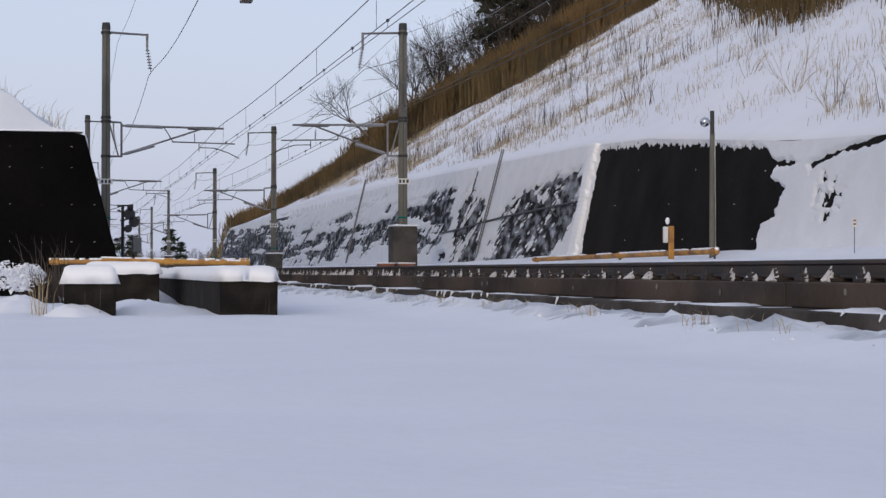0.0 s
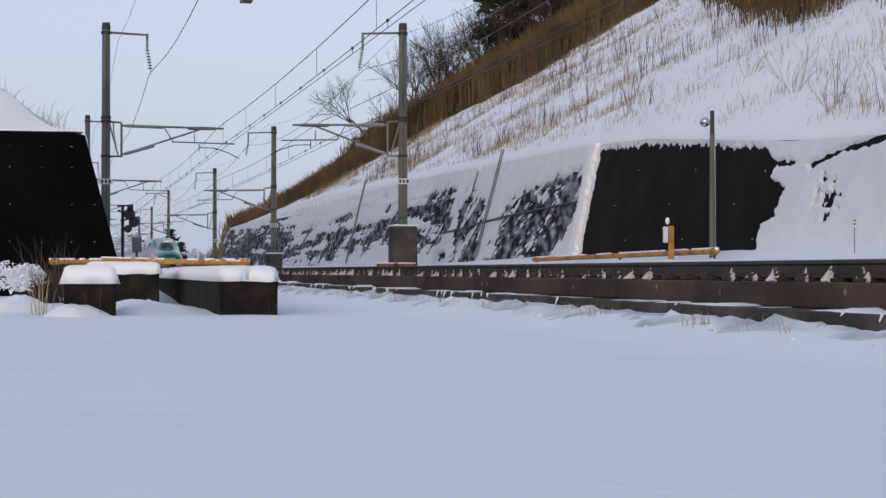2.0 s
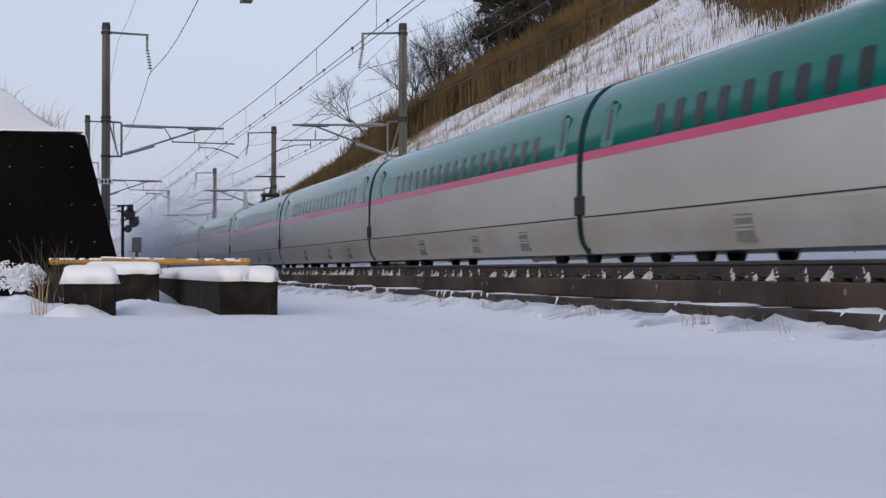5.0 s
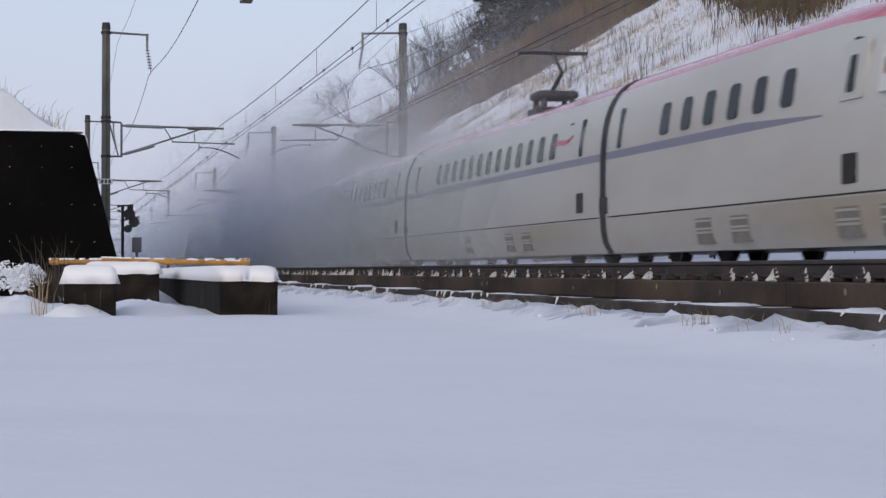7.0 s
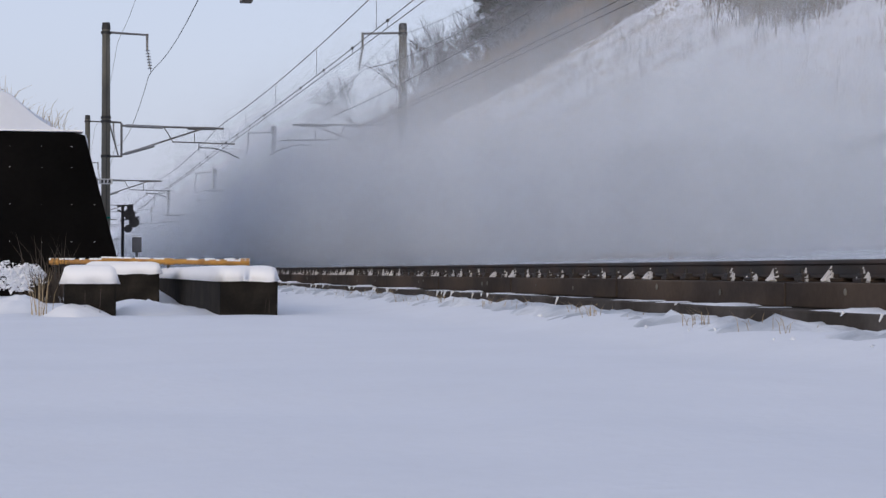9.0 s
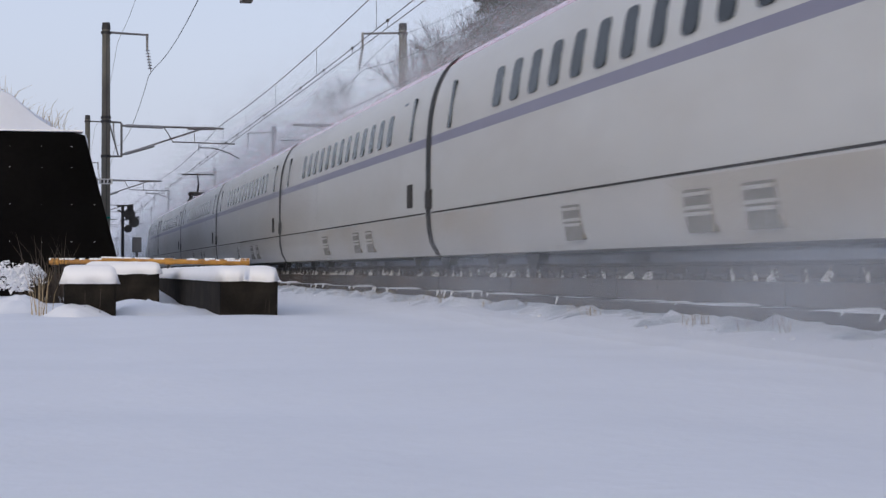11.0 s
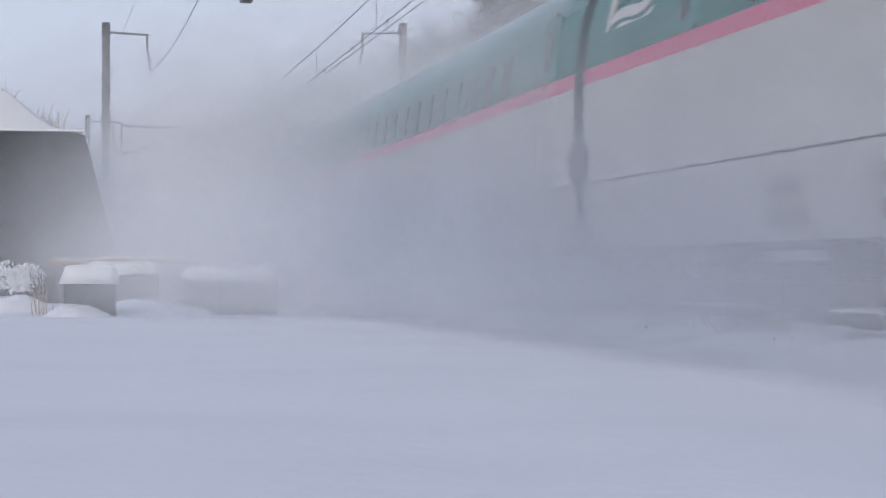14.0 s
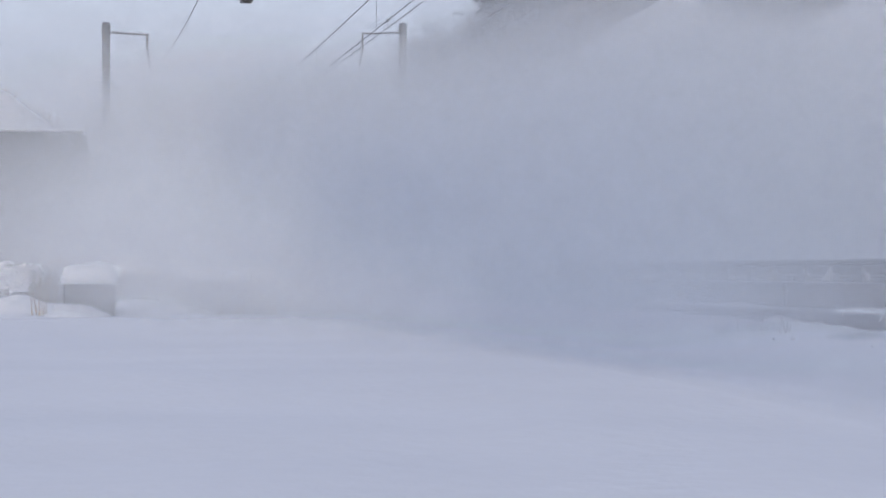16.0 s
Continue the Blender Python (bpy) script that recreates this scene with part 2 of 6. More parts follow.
def build_ground():
    xs = graded([(-2500, 400), (-300, 60), (-60, 8), (-12, 1.0), (-2, 0.3), (5.6, 0.6), (13.9, 0.3), (17.7, 0.57), (18.27, 0.06), (18.33, 0.4), (36, 1.0), (70, 5), (120, 40), (400, 300), (2500, 1)])
    ys = graded([(-2500, 400), (-300, 50), (-60, 6), (-6, 0.8), (3, 0.3), (20, 0.4), (46.0, 0.15), (46.3, 0.6), (110, 1.2), (220, 4), (440, 25), (800, 200), (4500, 1)])
    verts = [(x, y, ground_z(x, y)) for y in ys for x in xs]
    nx = len(xs)
    faces = [(j * nx + i, j * nx + i + 1, (j + 1) * nx + i + 1, (j + 1) * nx + i)
             for j in range(len(ys) - 1) for i in range(nx - 1)]
    ob = link_mesh("ground", verts, faces, M_SNOW, smooth=True)
    tagged(ob, "smooth snow-covered ground rising into a snowy cutting", "ground", kind="structure")


build_ground()


# ---------------------------------------------------------------- retaining walls
def wall_point(y, q, off=0.0):
    f, t = wall_foot(y) - 0.25, lerp_table(WALL_TOP, y)
    z = f + (t - f) * q
    x = WALL_X0 + (WALL_X1 - WALL_X0) * (z - 1.0) / 3.9
    return (x - off * 0.98, y, z + off * 0.2)


PANEL_EDGE = [(0.0, 45.2), (0.75, 45.15), (0.95, 44.95), (1.08, 44.15), (1.55, 44.2), (1.8, 43.95), (2.1, 44.9), (2.5, 44.95), (2.9, 45.6), (3.2, 46.7)]


def bare(y, q):
    """Positive where the wall shows through its snow."""
    f, t = wall_foot(y) - 0.25, lerp_table(WALL_TOP, y)
    h = (t - f) * q                                       # metres above the foot
    n1 = fbm(y * 0.55, h * 0.9, 1)
    n2 = fbm(y * 2.2, h * 1.6, 8)
    n3 = fbm(y * 6.0, h * 5.0, 28)
    lean = y + 2.2 * h                                    # snow is blown up along the wall
    streak = 0.7 * fbm(lean * 0.55, h * 0.3, 3) + 0.6 * fbm(lean * 1.6, h * 0.7, 6)
    speck = fbm(lean * 3.2, h * 4.5, 16)
    v = -1.0
    if y < 70:                                            # the large bare panel
        v = min(y - lerp_table(PANEL_EDGE, h) - 0.25 * n2 - 0.20 * n3, 61.4 + 0.14 * n2 + 0.10 * n3 - y,
                (t - f) - 0.17 + 0.10 * n2 + 0.06 * n3 - h)
        v = max(-1, min(1, v * 2.5)) + (0.3 * n3 if abs(v) < 0.25 else 0)
    if y < 46.5:                                          # slits under the coping and small spots
        top = lerp_table([(38, 2.72), (40.5, 2.55), (42.4, 2.30), (43.5, 2.42), (45.5, 2.5)], y)
        w = lerp_table([(38, 0.08), (41, 0.055), (42.4, 0.05), (42.6, -0.08), (43.2, -0.06), (43.6, 0.05), (45.5, 0.07)], y)
        v = max(v, 4 * (w + 0.06 * n2 + 0.05 * n3 - abs(h - top - 0.05 * n1)))
        v = max(v, 0.42 - 1.15 * math.hypot((y - 41.1) * 0.8, (h - 1.5) * 1.5) + 0.7 * n2 + 0.8 * n3)
    if 62.4 < y < 86:                                     # streaked patch by the buttress
        c = 68.6 + 1.5 * (1.6 - h)
        w = 1.05 - abs((y - c) / 5.6) ** 2 - max(0, (h - 2.4) / 0.9) ** 2
        v = max(v, min(0.55, w) + 0.55 * streak + 0.45 * speck + 0.35 * n1 - 0.24)
        w = 1 - abs((y - 80.5) / 3.2) ** 2 - max(0, (h - 2.6))
        v = max(v, min(0.5, w) + 0.7 * streak + 0.4 * speck - 0.45)
        v = max(v, 0.5 - 1.6 * abs(y + 0.9 * h - 84.2 + 0.2 * n1) + 0.5 * n2 if h > 1.5 else -1)
    if y > 84:
        far = ease(120, 175, y)
        band = 1 - abs((h - 2.0 + 0.3 * math.sin(y * 0.11)) / (1.7 + 0.5 * far)) ** 2
        patch = fbm(y * 0.10 + 0.2 * h, h * 1.5, 23)
        v = max(v, band * 0.60 + 0.45 * streak + 0.30 * speck + 0.85 * patch - 0.50 + 0.30 * far)
        if h > (t - f) - 0.85:
            v = max(v, 0.6 * noise.noise(Vector((y * 1.1 + h, 0, 0))) - 0.28 - 0.5 * abs(h - (t - f) + 0.55))
    return v


def build_walls():
    for name, ys, mat, label in (
            ("wall_east", graded([(-120, 20), (30, 4), (62, 5)]), M_DARKWALL, "battered black concrete retaining wall beside the tracks"),
            ("wall_east_far", graded([(62, 5), (206, 10)]), M_STREAKWALL, "long snow-dusted dark retaining wall beside the tracks")):
        verts, faces = [], []
        for y in ys:
            a, b = wall_point(y, 0), wall_point(y, 1)
            verts += [a, b, (b[0] + 0.45, y, b[2]), (b[0] + 0.45, y, a[2])]
        for j in range(len(ys) - 1):
            for k in range(4):
                faces.append((j * 4 + k, j * 4 + (k + 1) % 4, j * 4 + 4 + (k + 1) % 4, j * 4 + 4 + k))
        faces += [(3, 2, 1, 0), tuple(len(verts) - 4 + k for k in range(4))]
        w = link_mesh(name, verts, faces, mat)
        tagged(w, label, "retaining wall", kind="structure")

    # snow clinging to the wall
    ys = graded([(20, 0.5), (34, 0.09), (66, 0.11), (90, 0.18), (150, 0.4), (205.8, 1)])
    rows = 88
    verts, faces = [], []
    for y in ys:
        for k in range(rows + 1):
            q = k / rows
            v = bare(y, q)
            off = -0.05 if v > 0.12 else 0.085 * ease(0.12, -0.45, v) - 0.012
            off += 0.018 * fbm(y * 1.5, q * 6, 12) if off > 0 else 0
            verts.append(wall_point(y, q, off))
    n = rows + 1
    for j in range(len(ys) - 1):
        for k in range(rows):
            faces.append((j * n + k, (j + 1) * n + k, (j + 1) * n + k + 1, j * n + k + 1))
    s = link_mesh("clinging_snow", verts, faces, M_CRUST, smooth=True)
    tagged(s, "wind-blown snow plastered on the dark retaining wall", "snow", kind="stuff")

    # raised rib at the edge of the bare panel, snow-plastered
    bm = bmesh.new()
    for i in range(26):
        q0, q1 = i / 26, (i + 1) / 26
        y = 61.9 + 0.10 * fbm(i * 0.7, 1)
        a, b = Vector(wall_point(y, q0, 0.05)), Vector(wall_point(y, q1 + 0.01, 0.05))
        w2 = 0.30 + 0.06 * fbm(i * 0.9, 2)
        add_box(bm, -0.16, 0.06, -w2, w2 + 0.2, 0, (b - a).length, 0.03, Matrix.Translation(a) @ pose(0, 0, 0, 0, 11.6, 0))
    rib = part("wall_rib", bm, M_SNOWCAP, smooth=True)
    tagged(rib, "snow-plastered rib along the bare wall panel", "wall rib", kind="structure")

    # west wall: its end face closes the bank
    prof = [(-14, -0.5), (1.85, -0.5), (1.60, 0.3), (0.67, 3.87), (0.40, 3.95), (-14, 3.95)]
    verts = [(x, y, z) for y in (45.8, 250) for x, z in prof]
    faces = [(5, 4, 3, 2, 1, 0), (6, 7, 8, 9, 10, 11)] + [(k, (k + 1) % 6, (k + 1) % 6 + 6, k + 6) for k in range(6)]
    w = link_mesh("wall_west", verts, faces, M_BLACKWALL)
    tagged(w, "black concrete end of the opposite retaining wall, bolt marks on it", "retaining wall", kind="structure")
    # formwork bolt caps
    bm = bmesh.new()
    for z in (1.3, 2.2, 3.1, 3.6):
        for x in (-1.1, -0.35, 0.35, 0.9):
            if x < 1.6 - (z - 0.3) * 0.26 - 0.1:
                bmesh.ops.create_uvsphere(bm, u_segments=6, v_segments=4, radius=0.009, matrix=Matrix.Translation((x, 45.79, z)))
    for z in (1.55, 2.6, 3.6):
        for i in range(9):
            y = 45.5 + i * 1.85
            if (i * 7 + int(z * 10)) % 3:
                continue
            p = wall_point(y, (z - 0.9) / 3.6, 0.0)
            bmesh.ops.create_uvsphere(bm, u_segments=6, v_segments=4, radius=0.016, matrix=Matrix.Translation(p))
    part("bolt_caps", bm, M_SNOWCAP, w, "small snow-tipped bolt caps")
    # snow on the crest
    bm = bmesh.new()
    add_box(bm, -14, 0.62, 45.72, 46.4, 3.955, 4.0, 0.02)
    part("crest_snow", bm, M_SNOWCAP, w, "thin snow along the crest")


build_walls()


# ---------------------------------------------------------------- tracks
RAIL_PROFILE = [(-0.0625, 0), (0.0625, 0), (0.0625, 0.012), (0.012, 0.03), (0.010, 0.11), (0.0325, 0.125), (0.0325, 0.152),
                (0.026, 0.16), (-0.026, 0.16), (-0.0325, 0.152), (-0.0325, 0.125), (-0.010, 0.11), (-0.012, 0.03), (-0.0625, 0.012)]
TRACK_END = (-1200, 900)


def build_track(cx, name, label):
    thing = empty(name, pose(cx, 0, 0), label, "railway track", "pair of tracks")
    thing["kind"] = "structure"
    # base course
    bm = bmesh.new()
    add_box(bm, -1.50, 1.50, -60, 330, 0.02, 0.285, 0.02)
    add_box(bm, -1.50, 1.50, 330, TRACK_END[1], 0.02, 0.285)
    add_box(bm, -1.50, 1.50, TRACK_END[0], -60, 0.02, 0.285)
    part("base_course", bm, M_BASE, thing, "damp concrete base course")
    for gx in (-0.7175 - 0.0325, 0.7175 + 0.0325):
        n = len(RAIL_PROFILE)
        verts = [(gx + x, y, RAIL_Z - 0.16 + z) for y in TRACK_END for x, z in RAIL_PROFILE]
        faces = [(k, (k + 1) % n, (k + 1) % n + n, k + n) for k in range(n)] + [tuple(range(n))[::-1], tuple(range(n, 2 * n))]
        link_mesh("rail", verts, faces, M_RAIL, thing, "dark steel rail")
    return thing


TRACK_NEAR = build_track(C1, "track_1", "slab track with dark rails and rust-brown slabs")
TRACK_FAR = build_track(C2, "track_2", "slab track with dark rails beside the wall")


# ---------------------------------------------------------------- overhead line
def build_mast(side, top, foot, arm_reach, tall_plinth):
    """A mast with its origin at rail-side ground level; side +1: arms point to -x, -1: to +x."""
    d = -side
    thing = empty("catenary_mast", pose(0, 0, 0), "grey concrete overhead-line mast with steel cantilever arms beside the tracks", "catenary mast",
                  "overhead-line masts")
    part("pole", rod((0, 0, foot), (0, 0, top - 0.22), 0.21, 0.175, 20), M_POST, thing, smooth=False)
    bm = rod((0, 0, top - 0.3), (0, 0, top), 0.2, 0.17, 14)
    part("pole_cap", bm, M_DARKSTEEL, thing, "dark steel cap")
    for z in (top - 0.45, top - 4.2, 7.22, 5.68):
        part("clamp_band", rod((0, 0, z - 0.06), (0, 0, z + 0.06), 0.225, 0.225, 16), M_DARKSTEEL, thing)
    # feeder bracket
    bm = rod((0, 0, top - 0.42), (d * 1.85, 0, top - 0.5), 0.055, 0.045, 8)
    add_rod(bm, (d * 1.80, 0, top - 0.45), (d * 1.80, 0, top - 1.15), 0.06, 0.05, 8)
    part("feeder_bracket", bm, M_STEEL, thing)
    bm = bmesh.new()
    for i in range(7):
        z = top - 1.2 - i * 0.13
        add_rod(bm, (d * (1.82 + 0.02 * i), 0, z - 0.02), (d * (1.82 + 0.02 * i), 0, z + 0.04), 0.115, 0.05, 10)
    add_rod(bm, (d * 1.80, 0, top - 1.1), (d * 1.96, 0, top - 2.15), 0.02, 0.02, 6)
    part("insulator_string", bm, M_PORCELAIN, thing, "string of porcelain insulator discs")
    # cantilever frame near the pole
    bm = bmesh.new()
    x0 = d * 0.68
    add_rod(bm, (x0, 0, 7.15), (x0, 0, 5.65), 0.05, 0.05, 8)
    add_rod(bm, (0, 0, 7.22), (x0, 0, 7.18), 0.045, 0.045, 8)
    add_rod(bm, (0, 0, 5.68), (x0, 0, 5.68), 0.045, 0.045, 8)
    add_rod(bm, (x0 * 0.2, 0, 7.2), (x0 * 0.8, 0, 5.7), 0.035, 0.035, 8)
    part("bracket_frame", bm, M_STEEL, thing)
    bm = bmesh.new()
    for a, b in (((x0, 7.05), (d * 2.6, 7.0)), ((x0, 5.75), (d * 2.2, 6.2))):
        A, B = Vector((a[0], 0, a[1])), Vector((b[0], 0, b[1]))
        add_rod(bm, A.lerp(B, 0.1), A.lerp(B, 0.95), 0.075, 0.075, 10)
    part("rod_insulator", bm, M_PORCELAIN, thing, "pale rod insulators")
    bm = bmesh.new()
    add_rod(bm, (x0, 0, 7.05), (d * arm_reach, 0, 6.98), 0.045, 0.045, 8)
    add_rod(bm, (x0, 0, 5.75), (d * (arm_reach - 0.9), 0, 6.98), 0.04, 0.04, 8)
    add_rod(bm, (d * 2.9, 0, 6.36), (d * (arm_reach + 0.5), 0, 6.3), 0.03, 0.03, 8)
    add_rod(bm, (d * 2.55, 0, 7.0), (d * 2.95, 0, 6.36), 0.025, 0.025, 6)
    add_rod(bm, (d * 3.9, 0, 6.75), (d * 3.9, 0, 6.33), 0.02, 0.02, 6)
    add_rod(bm, (d * (arm_reach - 1.6), 0, 6.98), (d * (arm_reach - 0.4), 0, 6.98), 0.075, 0.075, 8)
    part("cantilever_arm", bm, M_STEEL, thing)
    bm = bmesh.new()
    add_rod(bm, (d * 4.1, 0, 6.3), (d * 4.1, 0, 5.95), 0.02, 0.02, 6)
    pts = [(4.1, 6.12), (4.8, 6.1), (5.4, 5.9), (5.9, 5.65)]
    for a, b in zip(pts, pts[1:]):
        add_rod(bm, (d * a[0], 0, a[1]), (d * b[0], 0, b[1]), 0.022, 0.022, 6)
    part("steady_arm", bm, M_DARKSTEEL, thing)
    # cable down the pole
    part("pole_cable", rod((d * 0.02, -0.215, foot), (d * 0.02, -0.19, top - 0.5), 0.014, 0.014, 6), M_DARKSTEEL, thing)
    # number plate as plain bars
    bm = box(-0.29, 0.29, -0.25, -0.235, 4.43, 4.68)
    part("plate", bm, M_WHITEPAINT, thing, "small white plate with dark marks")
    for k in (-1, 0, 1):
        part("plate_mark", box(k * 0.16 - 0.05, k * 0.16 + 0.05, -0.256, -0.2505, 4.48, 4.63), M_INK, thing)
    part("green_band", rod((0, 0, 2.92), (0, 0, 3.0), 0.216, 0.216, 18), M_GREEN, thing)
    if tall_plinth:
        bm = add_box(bmesh.new(), -0.55, 0.55, -0.6, 0.6, 0.0, foot + 0.12, 0.05)
        part("plinth", bm, M_PLINTH, thing, "stained concrete footing block")
        part("plinth_snow", box(-0.57, 0.6, -0.62, 0.62, foot + 0.115, foot + 0.19, 0.03), M_SNOWCAP, thing, "thin snow cap")
    return thing


def build_overhead():
    east = build_mast(1, 11.55, 2.45, 4.9, True)
    east.matrix_world = pose(14.98, 81.0, 0)
    for k, dz in ((2, -0.75), (3, -1.0), (4.52, 0.1), (5.44, -0.6), (6.35, -0.9), (0.0, 0)):
        copy_thing(east, pose(14.98, 31.0 + 50 * k - (0 if k else 4), dz if k else 0))
    west = build_mast(-1, 11.6, 0.0, 5.2, False)
    west.matrix_world = pose(2.13, 83.8, 0)
    for k in (1, 2, 3, 4, 5):
        copy_thing(west, pose(2.13, 83.8 + 50 * k, 0))

    def wire(name, x, z, sag, r, label, y0=-70, y1=500, phase=31.0):
        bm = bmesh.new()
        pts = []
        for i in range(int((y1 - y0) / 5) + 1):
            y = y0 + 5 * i
            k = ((y - phase) % 50) / 50
            pts.append(Vector((x, y, z - sag * 4 * k * (1 - k))))
        sides = 5
        ringsv = [[bm.verts.new(p + Vector((r * math.cos(j * math.tau / sides), 0, r * math.sin(j * math.tau / sides)))) for j in range(sides)] for p in pts]
        for a, b in zip(ringsv, ringsv[1:]):
            for j in range(sides):
                bm.faces.new((a[j], a[(j + 1) % sides], b[(j + 1) % sides], b[j]))
        ob = part(name, bm, M_WIRE)
        tagged(ob, label, "overhead wire", "overhead wires")
        return ob

    wire("feeder_wire", 4.06, 9.5, 0.95, 0.014, "sagging dark feeder wire on porcelain insulators", phase=33.8)
    wire("feeder_wire", 13.10, 9.45, 0.95, 0.014, "sagging dark feeder wire on porcelain insulators")
    wire("feeder_wire", 2.65, 10.9, 1.0, 0.008, "thin sagging earth wire under the mast tops", phase=33.8)
    wire("feeder_wire", 14.4, 10.9, 1.0, 0.008, "thin sagging earth wire under the mast tops")
    for cx, off in ((7.15, 33.8), (11.25, 31.0)):
        mw = wire("messenger_wire", cx, 7.12, 0.28, 0.013, "dark messenger wire above a railway track", phase=off)
        aux = wire("auxiliary_wire", cx, 6.18, 0.10, 0.011, "auxiliary wire with dark clips above a track", phase=off)
        wire("contact_wire", cx, 5.98, 0.02, 0.010, "contact wire above a railway track", phase=off)
        for i in range(18):                          # droppers on the messenger
            y = 22 + i * 10.0
            k = ((y - off) % 50) / 50
            part("dropper", rod((cx, y, 7.12 - 1.12 * k * (1 - k)), (cx, y, 6.18 - 0.4 * k * (1 - k)), 0.006, 0.006, 4), M_WIRE, mw)
        for i in range(36):                          # clips between auxiliary and contact wire
            y = 20.5 + i * 5.0
            k = ((y - off) % 50) / 50
            bm = bmesh.new()
            z = 6.18 - 0.4 * k * (1 - k)
            bmesh.ops.create_uvsphere(bm, u_segments=8, v_segments=6, radius=0.04, matrix=Matrix.Translation((cx, y, z)))
            add_rod(bm, (cx, y, z), (cx, y, 5.98), 0.007, 0.007, 4)
            part("clip", bm, M_WIRE, aux)

    # long bracket of the near mast with a box hanging from it
    b = empty("hanging_box", pose(0, 0, 0), "small grey steel box hanging on a rod over the snow", "equipment box")
    part("rod", rod((3.34, 33.6, 5.55), (3.34, 33.6, 9.6), 0.02, 0.02, 6), M_STEEL, b)
    part("bracket", rod((3.34, 33.6, 9.55), (14.98, 27.0, 10.2), 0.06, 0.06, 8), M_STEEL, b)
    part("case", box(3.23, 3.45, 33.48, 33.72, 5.44, 5.75, 0.02), M_STEEL, b)
    part("lens", box(3.26, 3.42, 33.46, 33.475, 5.42, 5.52), M_DARKSTEEL, b)

    # tensioning gear on the west mast
    g = empty("tension_gear", pose(2.45, 71.5, 0), "black wheel-and-spring wire tensioning gear on a mast", "tensioner")
    bm = bmesh.new()
    add_rod(bm, (0, 0, 0.2), (0, 0, 3.1), 0.06, 0.06, 8)
    part("stand", bm, M_DARKSTEEL, g)
    for (x, z, r) in ((0.25, 2.75, 0.22), (0.42, 2.45, 0.2), (0.2, 2.2, 0.15), (0.28, 3.0, 0.12)):
        part("pulley", rod((x, -0.07, z), (x, 0.07, z), r, r, 14), M_DARKSTEEL, g)
    for a, b2 in (((-0.2, 2.9), (0.55, 2.6)), ((-0.1, 2.5), (0.6, 2.65)), ((0, 2.1), (0.45, 2.35)), ((-0.2, 3.05), (0.4, 3.1))):
        part("strut", rod((a[0], 0, a[1]), (b2[0], 0, b2[1]), 0.035, 0.035, 6), M_DARKSTEEL, g)
    c = empty("trackside_cabinet", pose(2.75, 66, 0), "small grey steel cabinet on a post by the track", "cabinet")
    part("case", box(-0.16, 0.16, -0.15, 0.15, 1.25, 1.78, 0.02), M_STEEL, c)
    part("post", rod((0, 0, 0), (0, 0, 1.3), 0.05, 0.05, 8), M_STEEL, c)
    part("door", box(-0.12, 0.12, -0.17, -0.155, 1.3, 1.73), M_STEEL, c)


build_overhead()


# ---------------------------------------------------------------- snow-capped blocks and trackside things
def snow_cap(x0, x1, y0, y1, z, h, over=0.06, seed=0):
    """A rounded pillow of snow with a drooping lip."""
    bm = bmesh.new()
    nx, ny = max(6, int((x1 - x0) / 0.06)), max(8, int(min(60, (y1 - y0) / 0.10)))
    grid = []
    for j in range(ny + 1):
        row = []
        for i in range(nx + 1):
            u, v = i / nx, j / ny
            x, y = x0 - over + (x1 - x0 + 2 * over) * u, y0 - over + (y1 - y0 + 2 * over) * v
            ex = min(u, 1 - u) * (x1 - x0 + 2 * over)
            ey = min(v, 1 - v) * (y1 - y0 + 2 * over)
            e = min(1.0, min(ex, ey) / 0.16)
            zz = z + h * math.sqrt(max(0, 1 - (1 - e) ** 2)) * (1 + 0.10 * fbm(x * 1.3, y * 0.9, seed)) + 0.008 * fbm(x * 7, y * 7, seed)
            row.append(bm.verts.new((x, y, zz - (0.05 if e <= 0 else 0))))
        grid.append(row)
    for a, b in zip(grid, grid[1:]):
        for i in range(nx):
            bm.faces.new((a[i], a[i + 1], b[i + 1], b[i]))
    rim = [grid[0][i] for i in range(nx)] + [grid[j][nx] for j in range(ny)] + [grid[ny][i] for i in range(nx, 0, -1)] + [grid[j][0] for j in range(ny, 0, -1)]
    low = [bm.verts.new((v.co.x + (0.03 if v.co.x < x0 else -0.03), v.co.y + 0.02, z - 0.045 - 0.03 * noise.noise(v.co * 5))) for v in rim]
    for k in range(len(rim)):
        bm.faces.new((rim[k], rim[(k + 1) % len(rim)], low[(k + 1) % len(rim)], low[k]))
    return bm


def build_block(x0, x1, y0, y1, top, label, snow_h, seed):
    t = empty("concrete_block", pose((x0 + x1) / 2, y0, 0), label, "concrete block", "concrete trough blocks")
    ox, oy = (x0 + x1) / 2, y0
    bm = box(x0 - ox, x1 - ox, 0, y1 - y0, -0.2, top, 0.025)
    for v in bm.verts:
        v.co += Vector((1, 1, 0)) * 0.008 * fbm(v.co.x * 3, v.co.y * 3 + seed, v.co.z * 3)
    part("body", bm, M_BLOCK, t)
    bm = snow_cap(x0, x1, y0, y1, top, snow_h, seed=seed)
    bmesh.ops.translate(bm, verts=bm.verts, vec=(-ox, -oy, 0))
    part("snow_cap", bm, M_SNOWCAP, t, "thick rounded snow cap", smooth=True)
    return t


